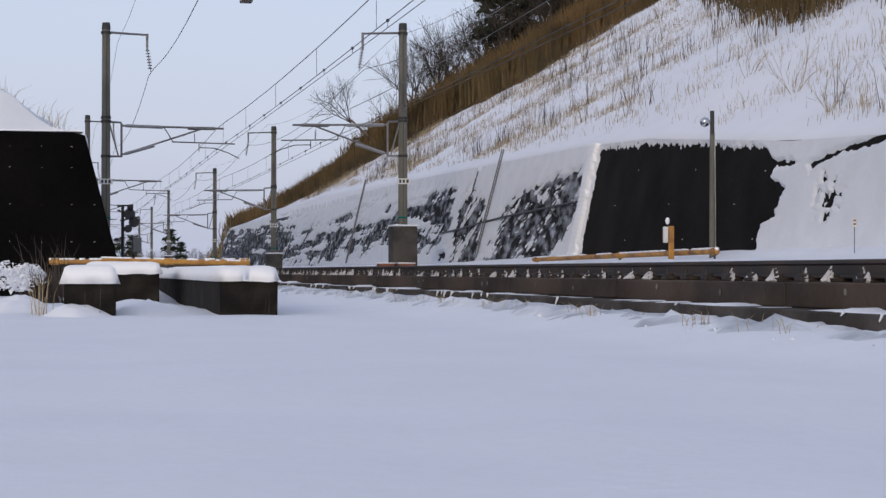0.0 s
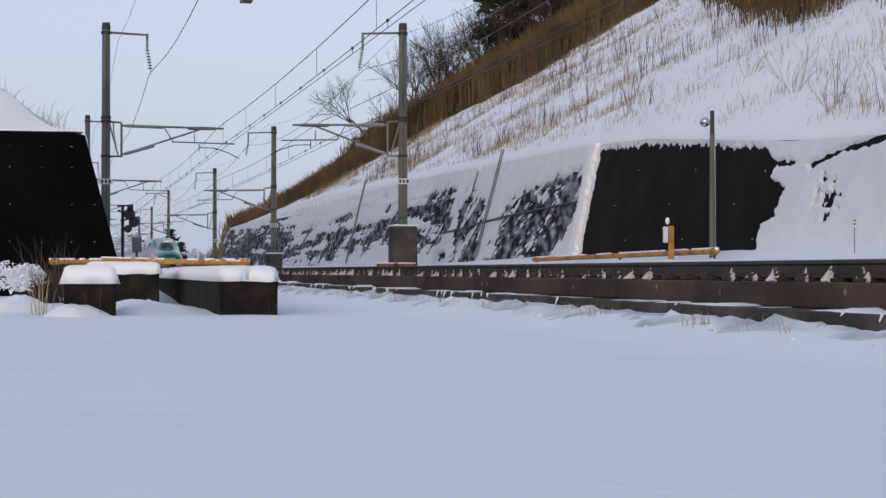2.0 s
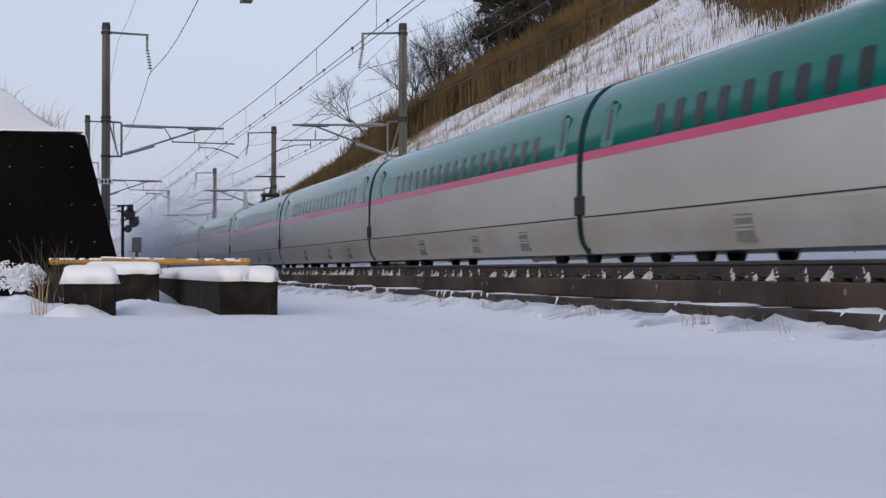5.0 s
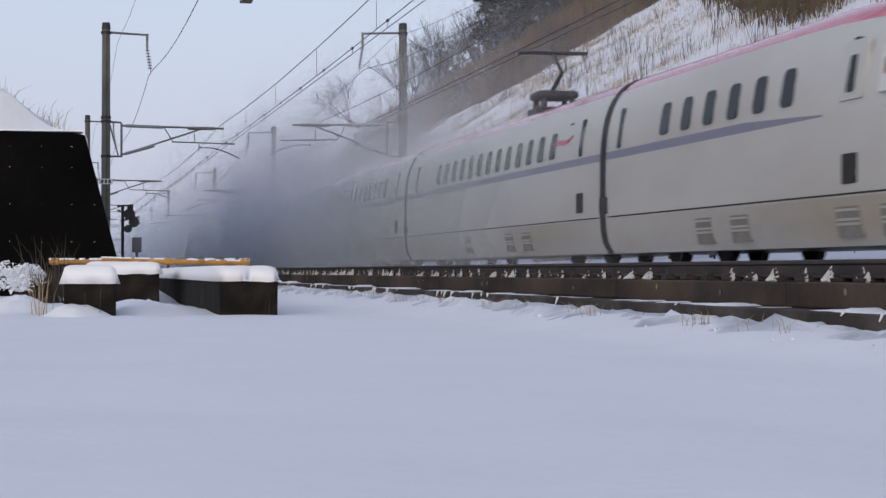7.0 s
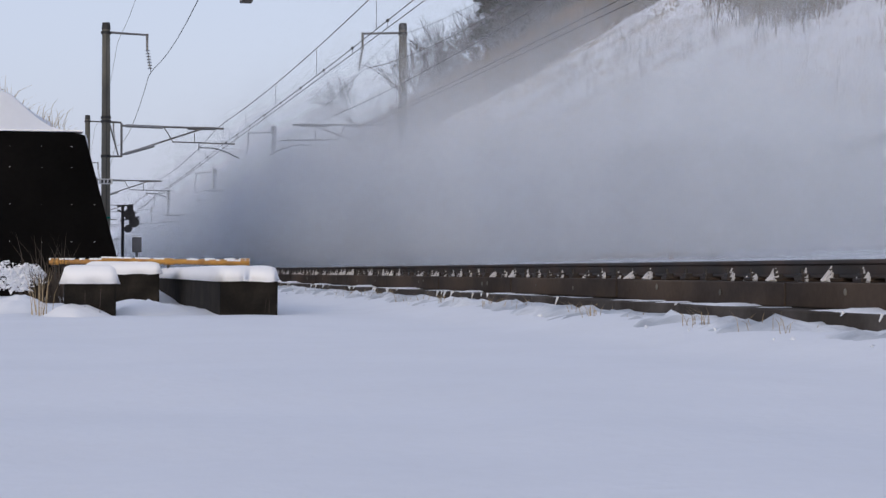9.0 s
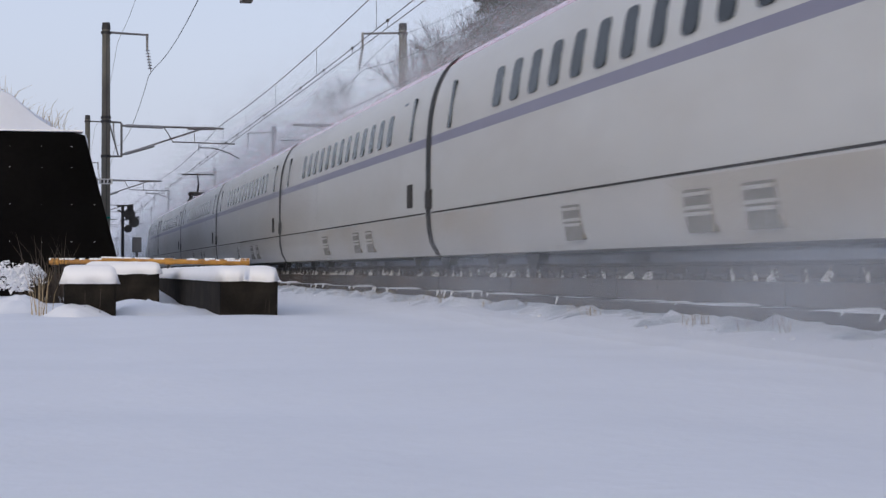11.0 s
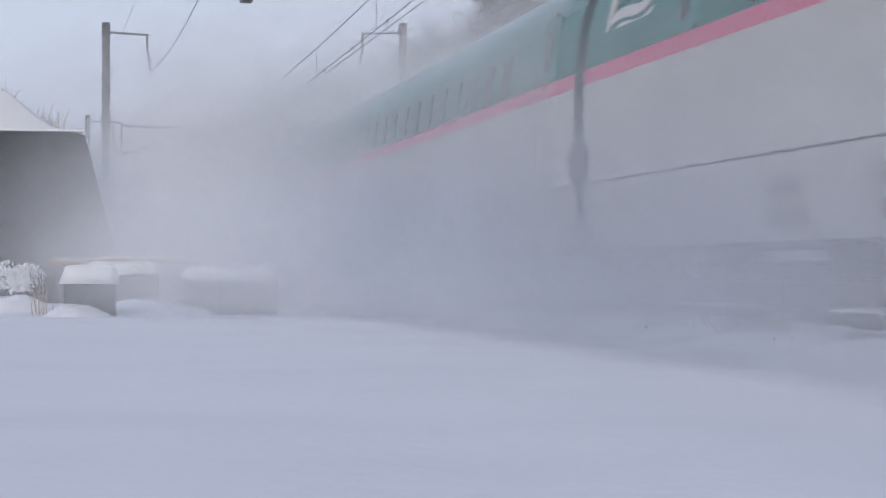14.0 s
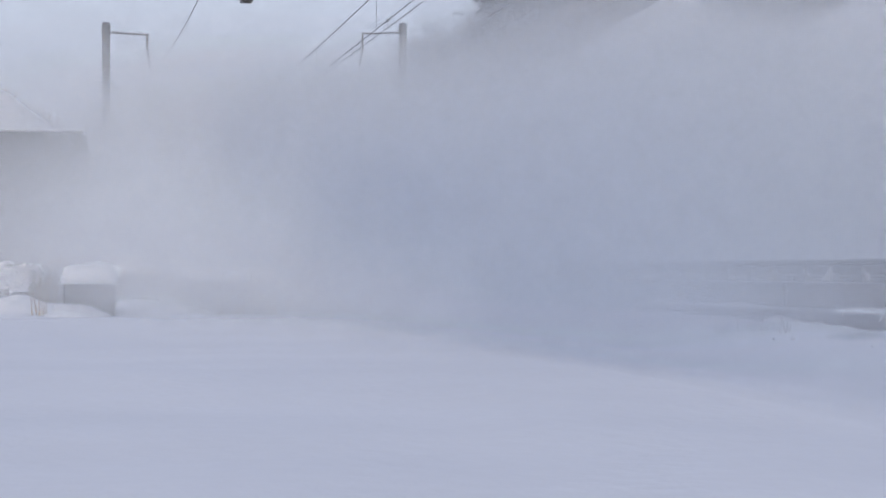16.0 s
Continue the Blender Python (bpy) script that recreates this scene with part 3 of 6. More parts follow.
build_block(2.22, 3.02, 25.9, 41.6, 0.505, "long dark concrete trough block capped with thick snow", 0.165, 1)
build_block(0.10, 0.80, 25.9, 27.6, 0.475, "dark concrete block capped with a pillow of snow", 0.205, 2)
build_block(0.55, 1.80, 33.6, 36.0, 0.60, "dark concrete block under wind-smoothed snow cap", 0.17, 3)


def drift(cx, cy, rx, ry, h, seed, label):
    """A soft heap of drifted snow on the ground."""
    bm = bmesh.new()
    n, rings = 40, 12
    prev = None
    mid = bm.verts.new((cx, cy, h))
    for r in range(1, rings + 1):
        k = r / rings
        ring = []
        for i in range(n):
            a = i * math.tau / n
            wob = 1 + 0.18 * fbm(math.cos(a) * 1.3, math.sin(a) * 1.3, seed)
            x, y = cx + rx * k * wob * math.cos(a), cy + ry * k * wob * math.sin(a)
            ring.append(bm.verts.new((x, y, h * (1 - k * k) ** 1.5 * (1 + 0.45 * fbm(x * 1.6, y * 1.2, seed)) + 0.02 * fbm(x * 6, y * 5, seed) * (1 - k) - 0.06 * k)))
        for i in range(n):
            if prev is None:
                bm.faces.new((mid, ring[i], ring[(i + 1) % n]))
            else:
                bm.faces.new((prev[i], ring[i], ring[(i + 1) % n], prev[(i + 1) % n]))
        prev = ring
    ob = part("snow_drift", bm, M_SNOWCAP, smooth=True)
    return tagged(ob, label, "snow drift", "snow drifts", "stuff")


drift(1.30, 29.6, 0.95, 4.2, 0.15, 4, "soft snow drift heaped against a trough block")
drift(0.25, 25.9, 0.62, 0.9, 0.15, 5, "low snow drift in front of a block")
drift(-0.55, 30.0, 0.75, 3.0, 0.20, 6, "snow drift beside the blocks")
drift(1.75, 38.0, 0.75, 6.0, 0.27, 7, "snow drift between the blocks")


def beam(name, a, b, r, label, knobs):
    t = empty(name, pose(0, 0, 0), label, "pipe barrier", "orange barriers")
    part("pipe", rod(a, b, r, r, 12), M_ORANGE, t)
    A, B = Vector(a), Vector(b)
    for k in knobs:
        p = A.lerp(B, k)
        part("support", rod((p.x, p.y, -0.1 if p.x < 10 else 0.5), (p.x, p.y, p.z), 0.03, 0.03, 8), M_DARKSTEEL, t)
        part("collar", rod(p - (B - A).normalized() * 0.09, p + (B - A).normalized() * 0.09, r * 1.35, r * 1.35, 12), M_ORANGE, t, "rusty orange collar")
    # snow lying on it in broken lengths
    bm = bmesh.new()
    for i in range(40):
        if fbm(i * 0.31, r * 50) > -0.05:
            p0, p1 = A.lerp(B, i / 40), A.lerp(B, (i + 1.1) / 40)
            up = Vector((0, 0, r * 0.75))
            add_rod(bm, p0 + up, p1 + up, r * 0.7, r * 0.55, 8)
    part("snow_strip", bm, M_SNOWCAP, t, "strip of snow on the pipe", smooth=True)["kind"] = "stuff"


beam("pipe_barrier", (-0.15, 40.6, 0.80), (4.05, 40.0, 0.80), 0.055, "faded orange pipe barrier low over the snow", (0.03, 0.48, 0.98))
beam("pipe_barrier", (0.9, 38.8, 0.83), (3.95, 39.2, 0.76), 0.05, "faded orange pipe barrier low over the snow", (0.45, 0.97))
beam("pipe_barrier", (16.3, 63.0, 1.00), (16.3, 44.6, 1.10), 0.075, "faded orange pipe barrier at the foot of the wall", (0.02, 0.55, 0.99))

lp = empty("lamp_post", pose(16.9, 46.6, 0), "slim grey concrete post with a round mirror globe by the wall", "lamp post")
part("post", rod((0, 0, 0.8), (0, 0, 4.2), 0.085, 0.065, 12), M_POST, lp)
part("post_top", rod((0, 0, 4.15), (0, 0, 4.82), 0.062, 0.055, 12), M_DARKSTEEL, lp, "dark upper sleeve")
bm = bmesh.new()
bmesh.ops.create_uvsphere(bm, u_segments=20, v_segments=12, radius=0.13, matrix=Matrix.Translation((-0.21, -0.02, 4.52)))
part("globe", bm, M_MIRROR, lp, "silvery round globe", smooth=True)
part("globe_arm", rod((-0.1, -0.02, 4.52), (0, 0, 4.5), 0.02, 0.02, 6), M_STEEL, lp)
part("cable", rod((0.075, -0.03, 0.8), (0.062, -0.03, 4.2), 0.012, 0.012, 6), M_WHITEPAINT, lp)

mp_ = empty("marker_post", pose(16.0, 47.3, 0), "short orange marker post with a small white box", "marker post")
part("post", box(-0.07, 0.07, -0.05, 0.05, 0.7, 1.80, 0.012), M_ORANGE, mp_)
part("box", box(-0.22, -0.09, -0.06, 0.06, 1.35, 1.78, 0.03), M_WHITEPAINT, mp_)
bm = bmesh.new()
bmesh.ops.create_uvsphere(bm, u_segments=12, v_segments=8, radius=0.075, matrix=Matrix.Translation((-0.1, 0, 1.93)) @ Matrix.Diagonal((0.8, 0.8, 1.3, 1)))
part("snow_tip", bm, M_SNOWCAP, mp_, "knob of snow", smooth=True)
part("hook", rod((-0.1, 0, 1.74), (-0.1, 0, 1.95), 0.014, 0.014, 6), M_DARKSTEEL, mp_)

sg = empty("stake_sign", pose(17.0, 37.9, 0), "small white and red marker plate on a stake", "marker sign")
part("stake", rod((0, 0, 0.9), (0, 0, 1.75), 0.012, 0.012, 6), M_STEEL, sg)
part("plate", box(-0.05, 0.05, -0.012, 0.0, 1.56, 1.76), M_WHITEPAINT, sg)
for z in (1.60, 1.68):
    part("plate_mark", box(-0.03, 0.03, -0.018, -0.0135, z, z + 0.04), M_RUST, sg)

for (x, y) in ((14.1, 80.4), (14.9, 79.9)):
    jb = empty("junction_box", pose(x, y, 0), "rusty red junction box at a mast's foot", "junction box", "junction boxes")
    part("case", box(-0.35, 0.35, -0.3, 0.3, 0.55, 0.92, 0.04), M_RUST, jb)
    part("lid", box(-0.38, 0.38, -0.33, 0.33, 0.925, 0.97, 0.02), M_SNOWCAP, jb, "snow-dusted lid")
    part("pipe", rod((0.3, 0, 0.6), (0.7, 0, 0.55), 0.06, 0.06, 8), M_POST, jb)

# cable ducts and rails on the wall's face
duct = empty("cable_run", pose(0, 0, 0), "dark cable run fixed along the snowy wall", "cable run")
pts = [wall_point(y, (lerp_table([(60, 2.35), (68, 2.15), (76, 1.95), (84, 1.6), (120, 1.7)], y)) / 4.4, 0.11) for y in (62.8, 66, 70, 74, 78, 82, 86)]
for a, b in zip(pts, pts[1:]):
    part("cable", rod(a, b, 0.04, 0.04, 8), M_DARKSTEEL, duct)
for y, nm in ((66.8, 0), (72.5, 0)):
    part("bracket", rod(wall_point(y, 0.50, 0.1), wall_point(y - 1.7, 0.40, 0.1), 0.03, 0.03, 6), M_DARKSTEEL, duct)
for y in (77.0, 113.0):
    lad = empty("wall_ladder", pose(0, 0, 0), "thin steel handrail climbing the snowy wall", "handrail", "wall handrails")
    for dy in (0, 0.35):
        part("stringer", rod(wall_point(y + dy, 0.08, 0.14), wall_point(y - 1.2 + dy, 1.12, 0.14), 0.028, 0.028, 6), M_STEEL, lad)
    for k in range(14):
        q = 0.1 + 0.07 * k
        yy = y - 1.2 * (q - 0.08) / 1.04
        part("rung", rod(wall_point(yy, q, 0.14), wall_point(yy + 0.35, q, 0.14), 0.014, 0.014, 5), M_STEEL, lad)


# ---------------------------------------------------------------- plants
def blades(name, spots, height, lean, mat, label, category, per=6, width=0.008, spread=0.18, seed=1):
    rng = random.Random(seed)
    verts, faces = [], []
    for (x, y, z) in spots:
        for _ in range(rng.randint(max(1, per // 2), per)):
            a = rng.uniform(0, math.tau)
            h = height * rng.uniform(0.45, 1.15)
            bx, by = x + rng.gauss(0, spread), y + rng.gauss(0, spread)
            lx, ly = lean * h * math.cos(a) * rng.random(), lean * h * math.sin(a) * rng.random()
            wx, wy = width * rng.uniform(0.6, 1.2), 0
            k = len(verts)
            verts += [(bx - wx, by - wy, z - 0.15), (bx + wx, by + wy, z - 0.15), (bx, by + 2 * wx, z - 0.15),
                      (bx + lx * 0.4 - wx * 0.7, by + ly * 0.4, z + h * 0.6), (bx + lx * 0.4 + wx * 0.7, by + ly * 0.4, z + h * 0.6),
                      (bx + lx * 0.4, by + ly * 0.4 + wx, z + h * 0.6), (bx + lx, by + ly, z + h)]
            faces += [(k, k + 1, k + 4, k + 3), (k + 1, k + 2, k + 5, k + 4), (k + 2, k, k + 3, k + 5),
                      (k + 3, k + 4, k + 6), (k + 4, k + 5, k + 6), (k + 5, k + 3, k + 6)]
    ob = link_mesh(name, verts, faces, mat)
    return tagged(ob, label, category, kind="stuff")


def brush_line(x):
    """y beyond which the far brush covers the slope."""
    return lerp_table([(18.5, 206), (19.8, 168), (20.9, 143), (24, 145), (27, 144), (28.8, 138), (29.8, 129), (31.5, 125.5), (35.5, 127.5), (41, 125), (60, 121)], x)


def near_brush(y):
    """x beyond which the near thicket covers the slope."""
    return lerp_table([(-50, 24.5), (50, 25.2), (64, 25.4), (76, 28.2), (99, 35.6), (106, 60)], y)


def hill_spots(n, x0, x1, y0, y1, seed, test):
    rng = random.Random(seed)
    out = []
    while len(out) < n:
        x, y = rng.uniform(x0, x1), rng.uniform(y0, y1)
        if test(x, y, rng):
            out.append((x, y, ground_z(x, y)))
    return out


def grassy(x, y, rng):
    if y > brush_line(x) + 1 or x > near_brush(y) + 1:
        return False
    smooth_patch = x < 26 and 52 < y < 72 and fbm(x * 0.15, y * 0.15, 21) < 0.25
    d = fbm(x * 0.22, y * 0.16, 17) + 0.35 * fbm(x * 0.9, y * 0.7, 18)
    return rng.random() < (0.02 if smooth_patch else 0.0) + max(0, min(1, 0.12 + d * 1.7)) * (0.08 if smooth_patch else 1)


blades("hillside_grass", hill_spots(4600, 19.2, 41, 36, 160, 3, grassy), 0.27, 1.1, M_GRASS,
       "sparse dry grass poking through the snowy slope", "grass", per=5, width=0.007, spread=0.22, seed=4)
blades("slope_tufts", hill_spots(6500, 19.2, 40, 36, 150, 13, lambda x, y, r: x < near_brush(y) and y < brush_line(x) and (fbm(x * 0.3, y * 0.3, 27) > 0.12 or r.random() < 0.06)), 0.15, 1.8, M_GRASS,
       "tiny dark stubble speckling the snowy slope", "stubble", per=3, width=0.006, spread=0.25, seed=16)
blades("hillside_weeds", hill_spots(260, 19.2, 38, 36, 150, 5, grassy), 1.25, 0.7, M_TWIG,
       "bare weed stalks standing in the snow of the slope", "weeds", per=7, width=0.010, spread=0.15, seed=6)
blades("reed_brush", hill_spots(9000, 26, 52, 118, 200, 7, lambda x, y, r: brush_line(x) + r.random() * 1.2 < y < brush_line(x) + 26 and r.random() < (1.0 if y < brush_line(x) + 9 else 0.4)),
       2.7, 0.35, M_BRUSH, "dense dry brown reeds along the top of the slope", "brush", per=9, width=0.045, spread=0.5, seed=8)
blades("reed_brush", hill_spots(3200, 18.6, 26, 135, 232, 67, lambda x, y, r: brush_line(x) + r.random() * 3 < y < brush_line(x) + 26 and r.random() < (1.0 if y < brush_line(x) + 9 else 0.4)),
       1.25, 0.5, M_BRUSH, "lower dry brown reeds where the slope runs out", "brush", per=8, width=0.03, spread=0.5, seed=68)
blades("reed_brush", hill_spots(5200, 20, 48, 40, 100, 57, lambda x, y, r: x > near_brush(y) + r.random() * 2.5 and x < near_brush(y) + 12 and fbm(x * 0.4, y * 0.3, 61) > -0.25),
       1.7, 0.7, M_BRUSH, "thicket of dry brown reeds on the near slope", "brush", per=10, width=0.016, spread=0.45, seed=58)
blades("reed_brush", hill_spots(700, 18.4, 30, 198, 232, 9, lambda x, y, r: x > 18.6), 1.8, 0.4, M_GRASS,
       "pale dry reeds at the far end of the slope", "brush", per=8, width=0.05, spread=0.5, seed=10)
blades("reed_plumes", hill_spots(420, 19, 46, 118, 210, 11, lambda x, y, r: abs(y - brush_line(x)) < 1.5), 1.3, 0.5, M_BRUSH,
       "ragged brown reed fringe along the brush", "brush", per=6, width=0.022, spread=0.4, seed=12)


def brush_bank():
    """Thick low mass under the reeds, with an uneven top."""
    xs = graded([(18.6, 0.35), (31, 0.7), (58, 1)])
    n = 20
    verts, faces = [], []
    for x in xs:
        e = brush_line(x)
        for i in range(n + 1):
            y = e + 0.2 + i * 1.5
            h = (0.5 + 1.2 * ease(24, 30, x)) * ease(-0.05, 0.09, i / n) * (0.8 + 0.7 * fbm(x * 0.5, y * 0.5, 31)) + 0.45 * fbm(x * 2.1, y * 2.1, 33)
            verts.append((x, y, ground_z(x, y) - 0.2 + max(0, h)))
    for j in range(len(xs) - 1):
        for i in range(n):
            k = j * (n + 1) + i
            faces.append((k, k + 1, k + n + 2, k + n + 1))
    tagged(link_mesh("brush_undergrowth", verts, faces, M_BRUSH), "tangled brown undergrowth below the reeds", "brush", kind="stuff")


brush_bank()

# fence posts along the brush
for i in range(17):
    x = 21.5 + i * 1.25
    y = brush_line(x) - 0.6
    p = part("fence_post", rod((x, y, ground_z(x, y) - 0.3), (x, y, ground_z(x, y) + 2.6), 0.04, 0.035, 6), M_TWIG)
    tagged(p, "thin grey fence post before the brown reeds", "fence post", "fence posts on the slope")


def branch(bm, p, d, length, r, depth, rng, spread):
    """Grows a limb in bent segments and splits it."""
    steps = 3
    q = p
    for k in range(steps):
        d = (d + Vector((rng.gauss(0, 0.16), rng.gauss(0, 0.16), rng.gauss(0.04, 0.12)))).normalized()
        e = q + d * length / steps
        r1 = r * (1 - 0.28 * (k + 1) / steps)
        add_rod(bm, q, e, r * (1 - 0.28 * k / steps), r1, 5 if depth > 2 else 3, False)
        if depth > 0 and k > 0:
            for _ in range(2 if depth > 1 else 2):
                ax = Vector((rng.gauss(0, 1), rng.gauss(0, 1), rng.gauss(0.15, 0.7))).normalized()
                branch(bm, e, (d + ax * spread).normalized(), length * rng.uniform(0.5, 0.75), r1 * rng.uniform(0.45, 0.65), depth - 1, rng, spread)
        q = e
    if depth > 0:
        branch(bm, q, d, length * 0.7, r * 0.6, depth - 1, rng, spread)


def bare_tree(h, seed, lean=(0, 0), spread=0.8, depth=4, label="leafless tree with fine grey twigs above the slope"):
    rng = random.Random(seed)
    t = empty("bare_tree", pose(0, 0, 0), label, "tree", "bare trees on the hill")
    trunk_top = Vector((lean[0], lean[1], h * 0.30))
    part("trunk", rod((0, 0, -0.5), trunk_top, h * 0.016, h * 0.012, 8), M_BARK, t)
    bm = bmesh.new()
    for i in range(4):
        a = i * math.tau / 4 + rng.random()
        d = Vector((math.cos(a) * 0.55 + lean[0] * 0.2, math.sin(a) * 0.55 + lean[1] * 0.2, 1)).normalized()
        branch(bm, trunk_top - Vector((0, 0, 0.3)), d, h * 0.26, h * 0.0075, depth - 1, rng, spread)
    part("crown", bm, M_TWIG, t, "fine bare twigs")
    return t


trees = [bare_tree(8.0, 41), bare_tree(6.6, 42), bare_tree(9.2, 43)]
rng_t = random.Random(77)
spots_t = []
for i in range(74):
    x = 29.0 + i * 0.33 + rng_t.uniform(-1, 1)
    y = brush_line(x) + rng_t.uniform(5, 26)
    spots_t.append((x, y))
for i, (x, y) in enumerate(spots_t):
    if i < 3:
        trees[i].matrix_world = pose(x, y, ground_z(x, y) - 0.2, 0, 0, rng_t.uniform(0, 360))
    else:
        copy_thing(trees[i % 3], pose(x, y, ground_z(x, y) - 0.2, rng_t.uniform(-6, 6), rng_t.uniform(-6, 6), rng_t.uniform(0, 360)))

lt = bare_tree(8.5, 47, lean=(-3.2, 0), spread=0.9, label="leaning leafless tree over the brow of the slope")
lt.matrix_world = pose(26.4, 152.0, ground_z(26.4, 152.0) + 0.6) @ Matrix.Scale(0.82, 4)

# near shrubs on the slope
for (x, y, h, sd) in ((20.6, 50.0, 2.0, 51), (21.6, 42.6, 2.6, 52), (20.4, 41.2, 1.6, 53), (19.6, 45.2, 1.5, 54), (20.0, 38.6, 1.7, 55), (21.5, 56, 1.4, 56)):
    rng = random.Random(sd)
    bm = bmesh.new()
    for k in range(7):
        a = rng.uniform(0, math.tau)
        branch(bm, Vector((0, 0, -0.2)), Vector((math.cos(a) * 0.6, math.sin(a) * 0.6, 1)).normalized(), h * rng.uniform(0.4, 0.6), 0.010, 1, rng, 0.5)
    s = part("bare_shrub", bm, M_GRASS)
    s.matrix_world = pose(x, y, ground_z(x, y))
    tagged(s, "thin leafless shrub rising out of the snow", "shrub", "bare shrubs on the slope")


# far wood at the end of the line
def pine(seed, h):
    rng = random.Random(seed)
    t = empty("pine_tree", pose(0, 0, 0), "distant dark pine with a ragged crown", "tree", "far trees")
    part("trunk", rod((0, 0, -0.5), (0, 0, h * 0.9), h * 0.02, h * 0.008, 6), M_BARK, t)
    verts, faces = [], []
    for _ in range(420):
        k = rng.uniform(0.42, 1.0)
        rad = h * 0.24 * (1.25 - k) * rng.uniform(0.3, 1.2) + 0.1
        a = rng.uniform(0, math.tau)
        c = Vector((rad * math.cos(a), rad * math.sin(a), h * (k + 0.04 * math.sin(k * 30))))
        i = len(verts)
        s = h * 0.035 * rng.uniform(0.5, 1.4)
        for _k in range(4):
            verts.append(c + Vector((rng.gauss(0, s), rng.gauss(0, s), rng.gauss(0, s * 0.5))))
        faces += [(i, i + 1, i + 2), (i, i + 2, i + 3), (i, i + 3, i + 1)]
    link_mesh("crown", verts, faces, M_PINE, t)
    return t


pines = [pine(61, 11.0), pine(62, 8.0)]
pines[0].matrix_world = pose(28.5, 480, 0.6)
pines[1].matrix_world = pose(30.5, 470, 0.0)
rng_p = random.Random(9)
for i in range(6):                                 # evergreens among the bare trees on the brow
    x = 34 + 2.2 * i + rng_p.uniform(-0.5, 0.5)
    y = brush_line(x) + rng_p.uniform(9, 22)
    copy_thing(pines[i % 2], pose(x, y, ground_z(x, y) - 1.5 - rng_p.random(), 0, 0, rng_p.uniform(0, 360)))
for i in range(3):
    copy_thing(pines[i % 2], pose(17 + i * 2.2 + rng_p.uniform(-1, 1), 500 + rng_p.uniform(-20, 40), 0.3 - rng_p.random() * 2.5, 0, 0, rng_p.uniform(0, 360)))
for i in range(26):
    y = 470 + rng_p.uniform(-20, 60)
    copy_thing(trees[i % 3], pose(16 + i * 1.4 + rng_p.uniform(-1.5, 1.5), y, -0.3 - rng_p.random() * 2, 0, 0, rng_p.uniform(0, 360)))
blades("far_scrub", [(14 + random.Random(i).uniform(0, 60), 440 + random.Random(i + 999).uniform(0, 80), 0) for i in range(900)], 3.2, 0.6, M_BRUSH,
       "low brown scrub at the far end of the line", "scrub", per=7, width=0.12, spread=0.9, seed=14)

# weeds by the blocks, by the base course and on the left bank
blades("weeds", [(-0.22, 26.2, 0.0), (-0.15, 26.0, 0.0), (-0.28, 26.5, 0.05), (-0.20, 26.35, 0.0)], 0.62, 0.45, M_GRASS, "dry broken weeds beside a snowy block", "weeds", per=7, width=0.006, spread=0.05, seed=21)
blades("weeds", [(0.45, 25.6, 0.05), (0.6, 25.55, 0.05), (2.75, 25.6, 0.0)], 0.35, 0.8, M_TWIG, "thin dry stalks before a concrete block", "weeds", per=3, width=0.004, spread=0.05, seed=22)
blades("weeds", [(-0.5 + 0.05 * i, 36.2, 0.1) for i in range(14)], 0.55, 0.9, M_TWIG, "dark tangled weeds beside the snowy bush", "weeds", per=10, width=0.012, spread=0.14, seed=26)
blades("weeds", [(-0.45 + 0.1 * i, 40.5, 0.2) for i in range(8)], 1.1, 0.6, M_TWIG, "dark tangled weeds under the orange pipe", "weeds", per=8, width=0.012, spread=0.18, seed=23)
rw = random.Random(31)
blades("edge_weeds", [(5.55 + rw.uniform(-0.25, 0.15), rw.uniform(13, 60), 0.14) for _ in range(110)], 0.15, 2.2, M_GRASS,
       "frosted dry grass along the track's concrete base", "grass", per=5, width=0.004, spread=0.06, seed=24)
bank = [(rw.uniform(-3.5, 0.3), rw.uniform(46.6, 54)) for _ in range(150)]
blades("bank_weeds", [(x, y, ground_z(x, y)) for x, y in bank], 0.42, 1.8, M_GRASS, "snow-bent dry grass on the left bank", "grass", per=5, width=0.008, spread=0.2, seed=25)


# brush added out of view, to give the trains' paint something dark to reflect
wb = random.Random(83)
west = [(wb.uniform(-22, -0.07 * y - 3.5), y) for y in (wb.uniform(47, 190) for _ in range(2600))]
blades("unseen_thicket", [(x, y, ground_z(x, y)) for x, y in west], 3.2, 0.5, M_BRUSH, "dense brown thicket added out of view above the black wall, for dark reflections", "brush", per=9, width=0.10, spread=0.7, seed=84)


def frosted_bush(x, y, r, z, seed):
    rng = random.Random(seed)
    verts, faces = [], []
    for _ in range(1100):
        d = Vector((rng.gauss(0, 1), rng.gauss(0, 1), abs(rng.gauss(0, 0.9)))).normalized() * r * rng.uniform(0.55, 1)
        i = len(verts)
        for _k in range(4):
            verts.append(Vector((x, y, z)) + d + Vector((rng.gauss(0, 0.022), rng.gauss(0, 0.022), rng.gauss(0, 0.02))))
        faces += [(i, i + 1, i + 2), (i, i + 2, i + 3), (i, i + 3, i + 1), (i + 1, i + 3, i + 2)]
    tagged(link_mesh("snowy_bush", verts, faces, M_SNOWCAP), "small bush buried in clumps of snow", "bush", kind="stuff")


frosted_bush(-0.95, 34.5, 0.55, 0.25, 3)
frosted_bush(-0.55, 36.5, 0.4, 0.35, 4)


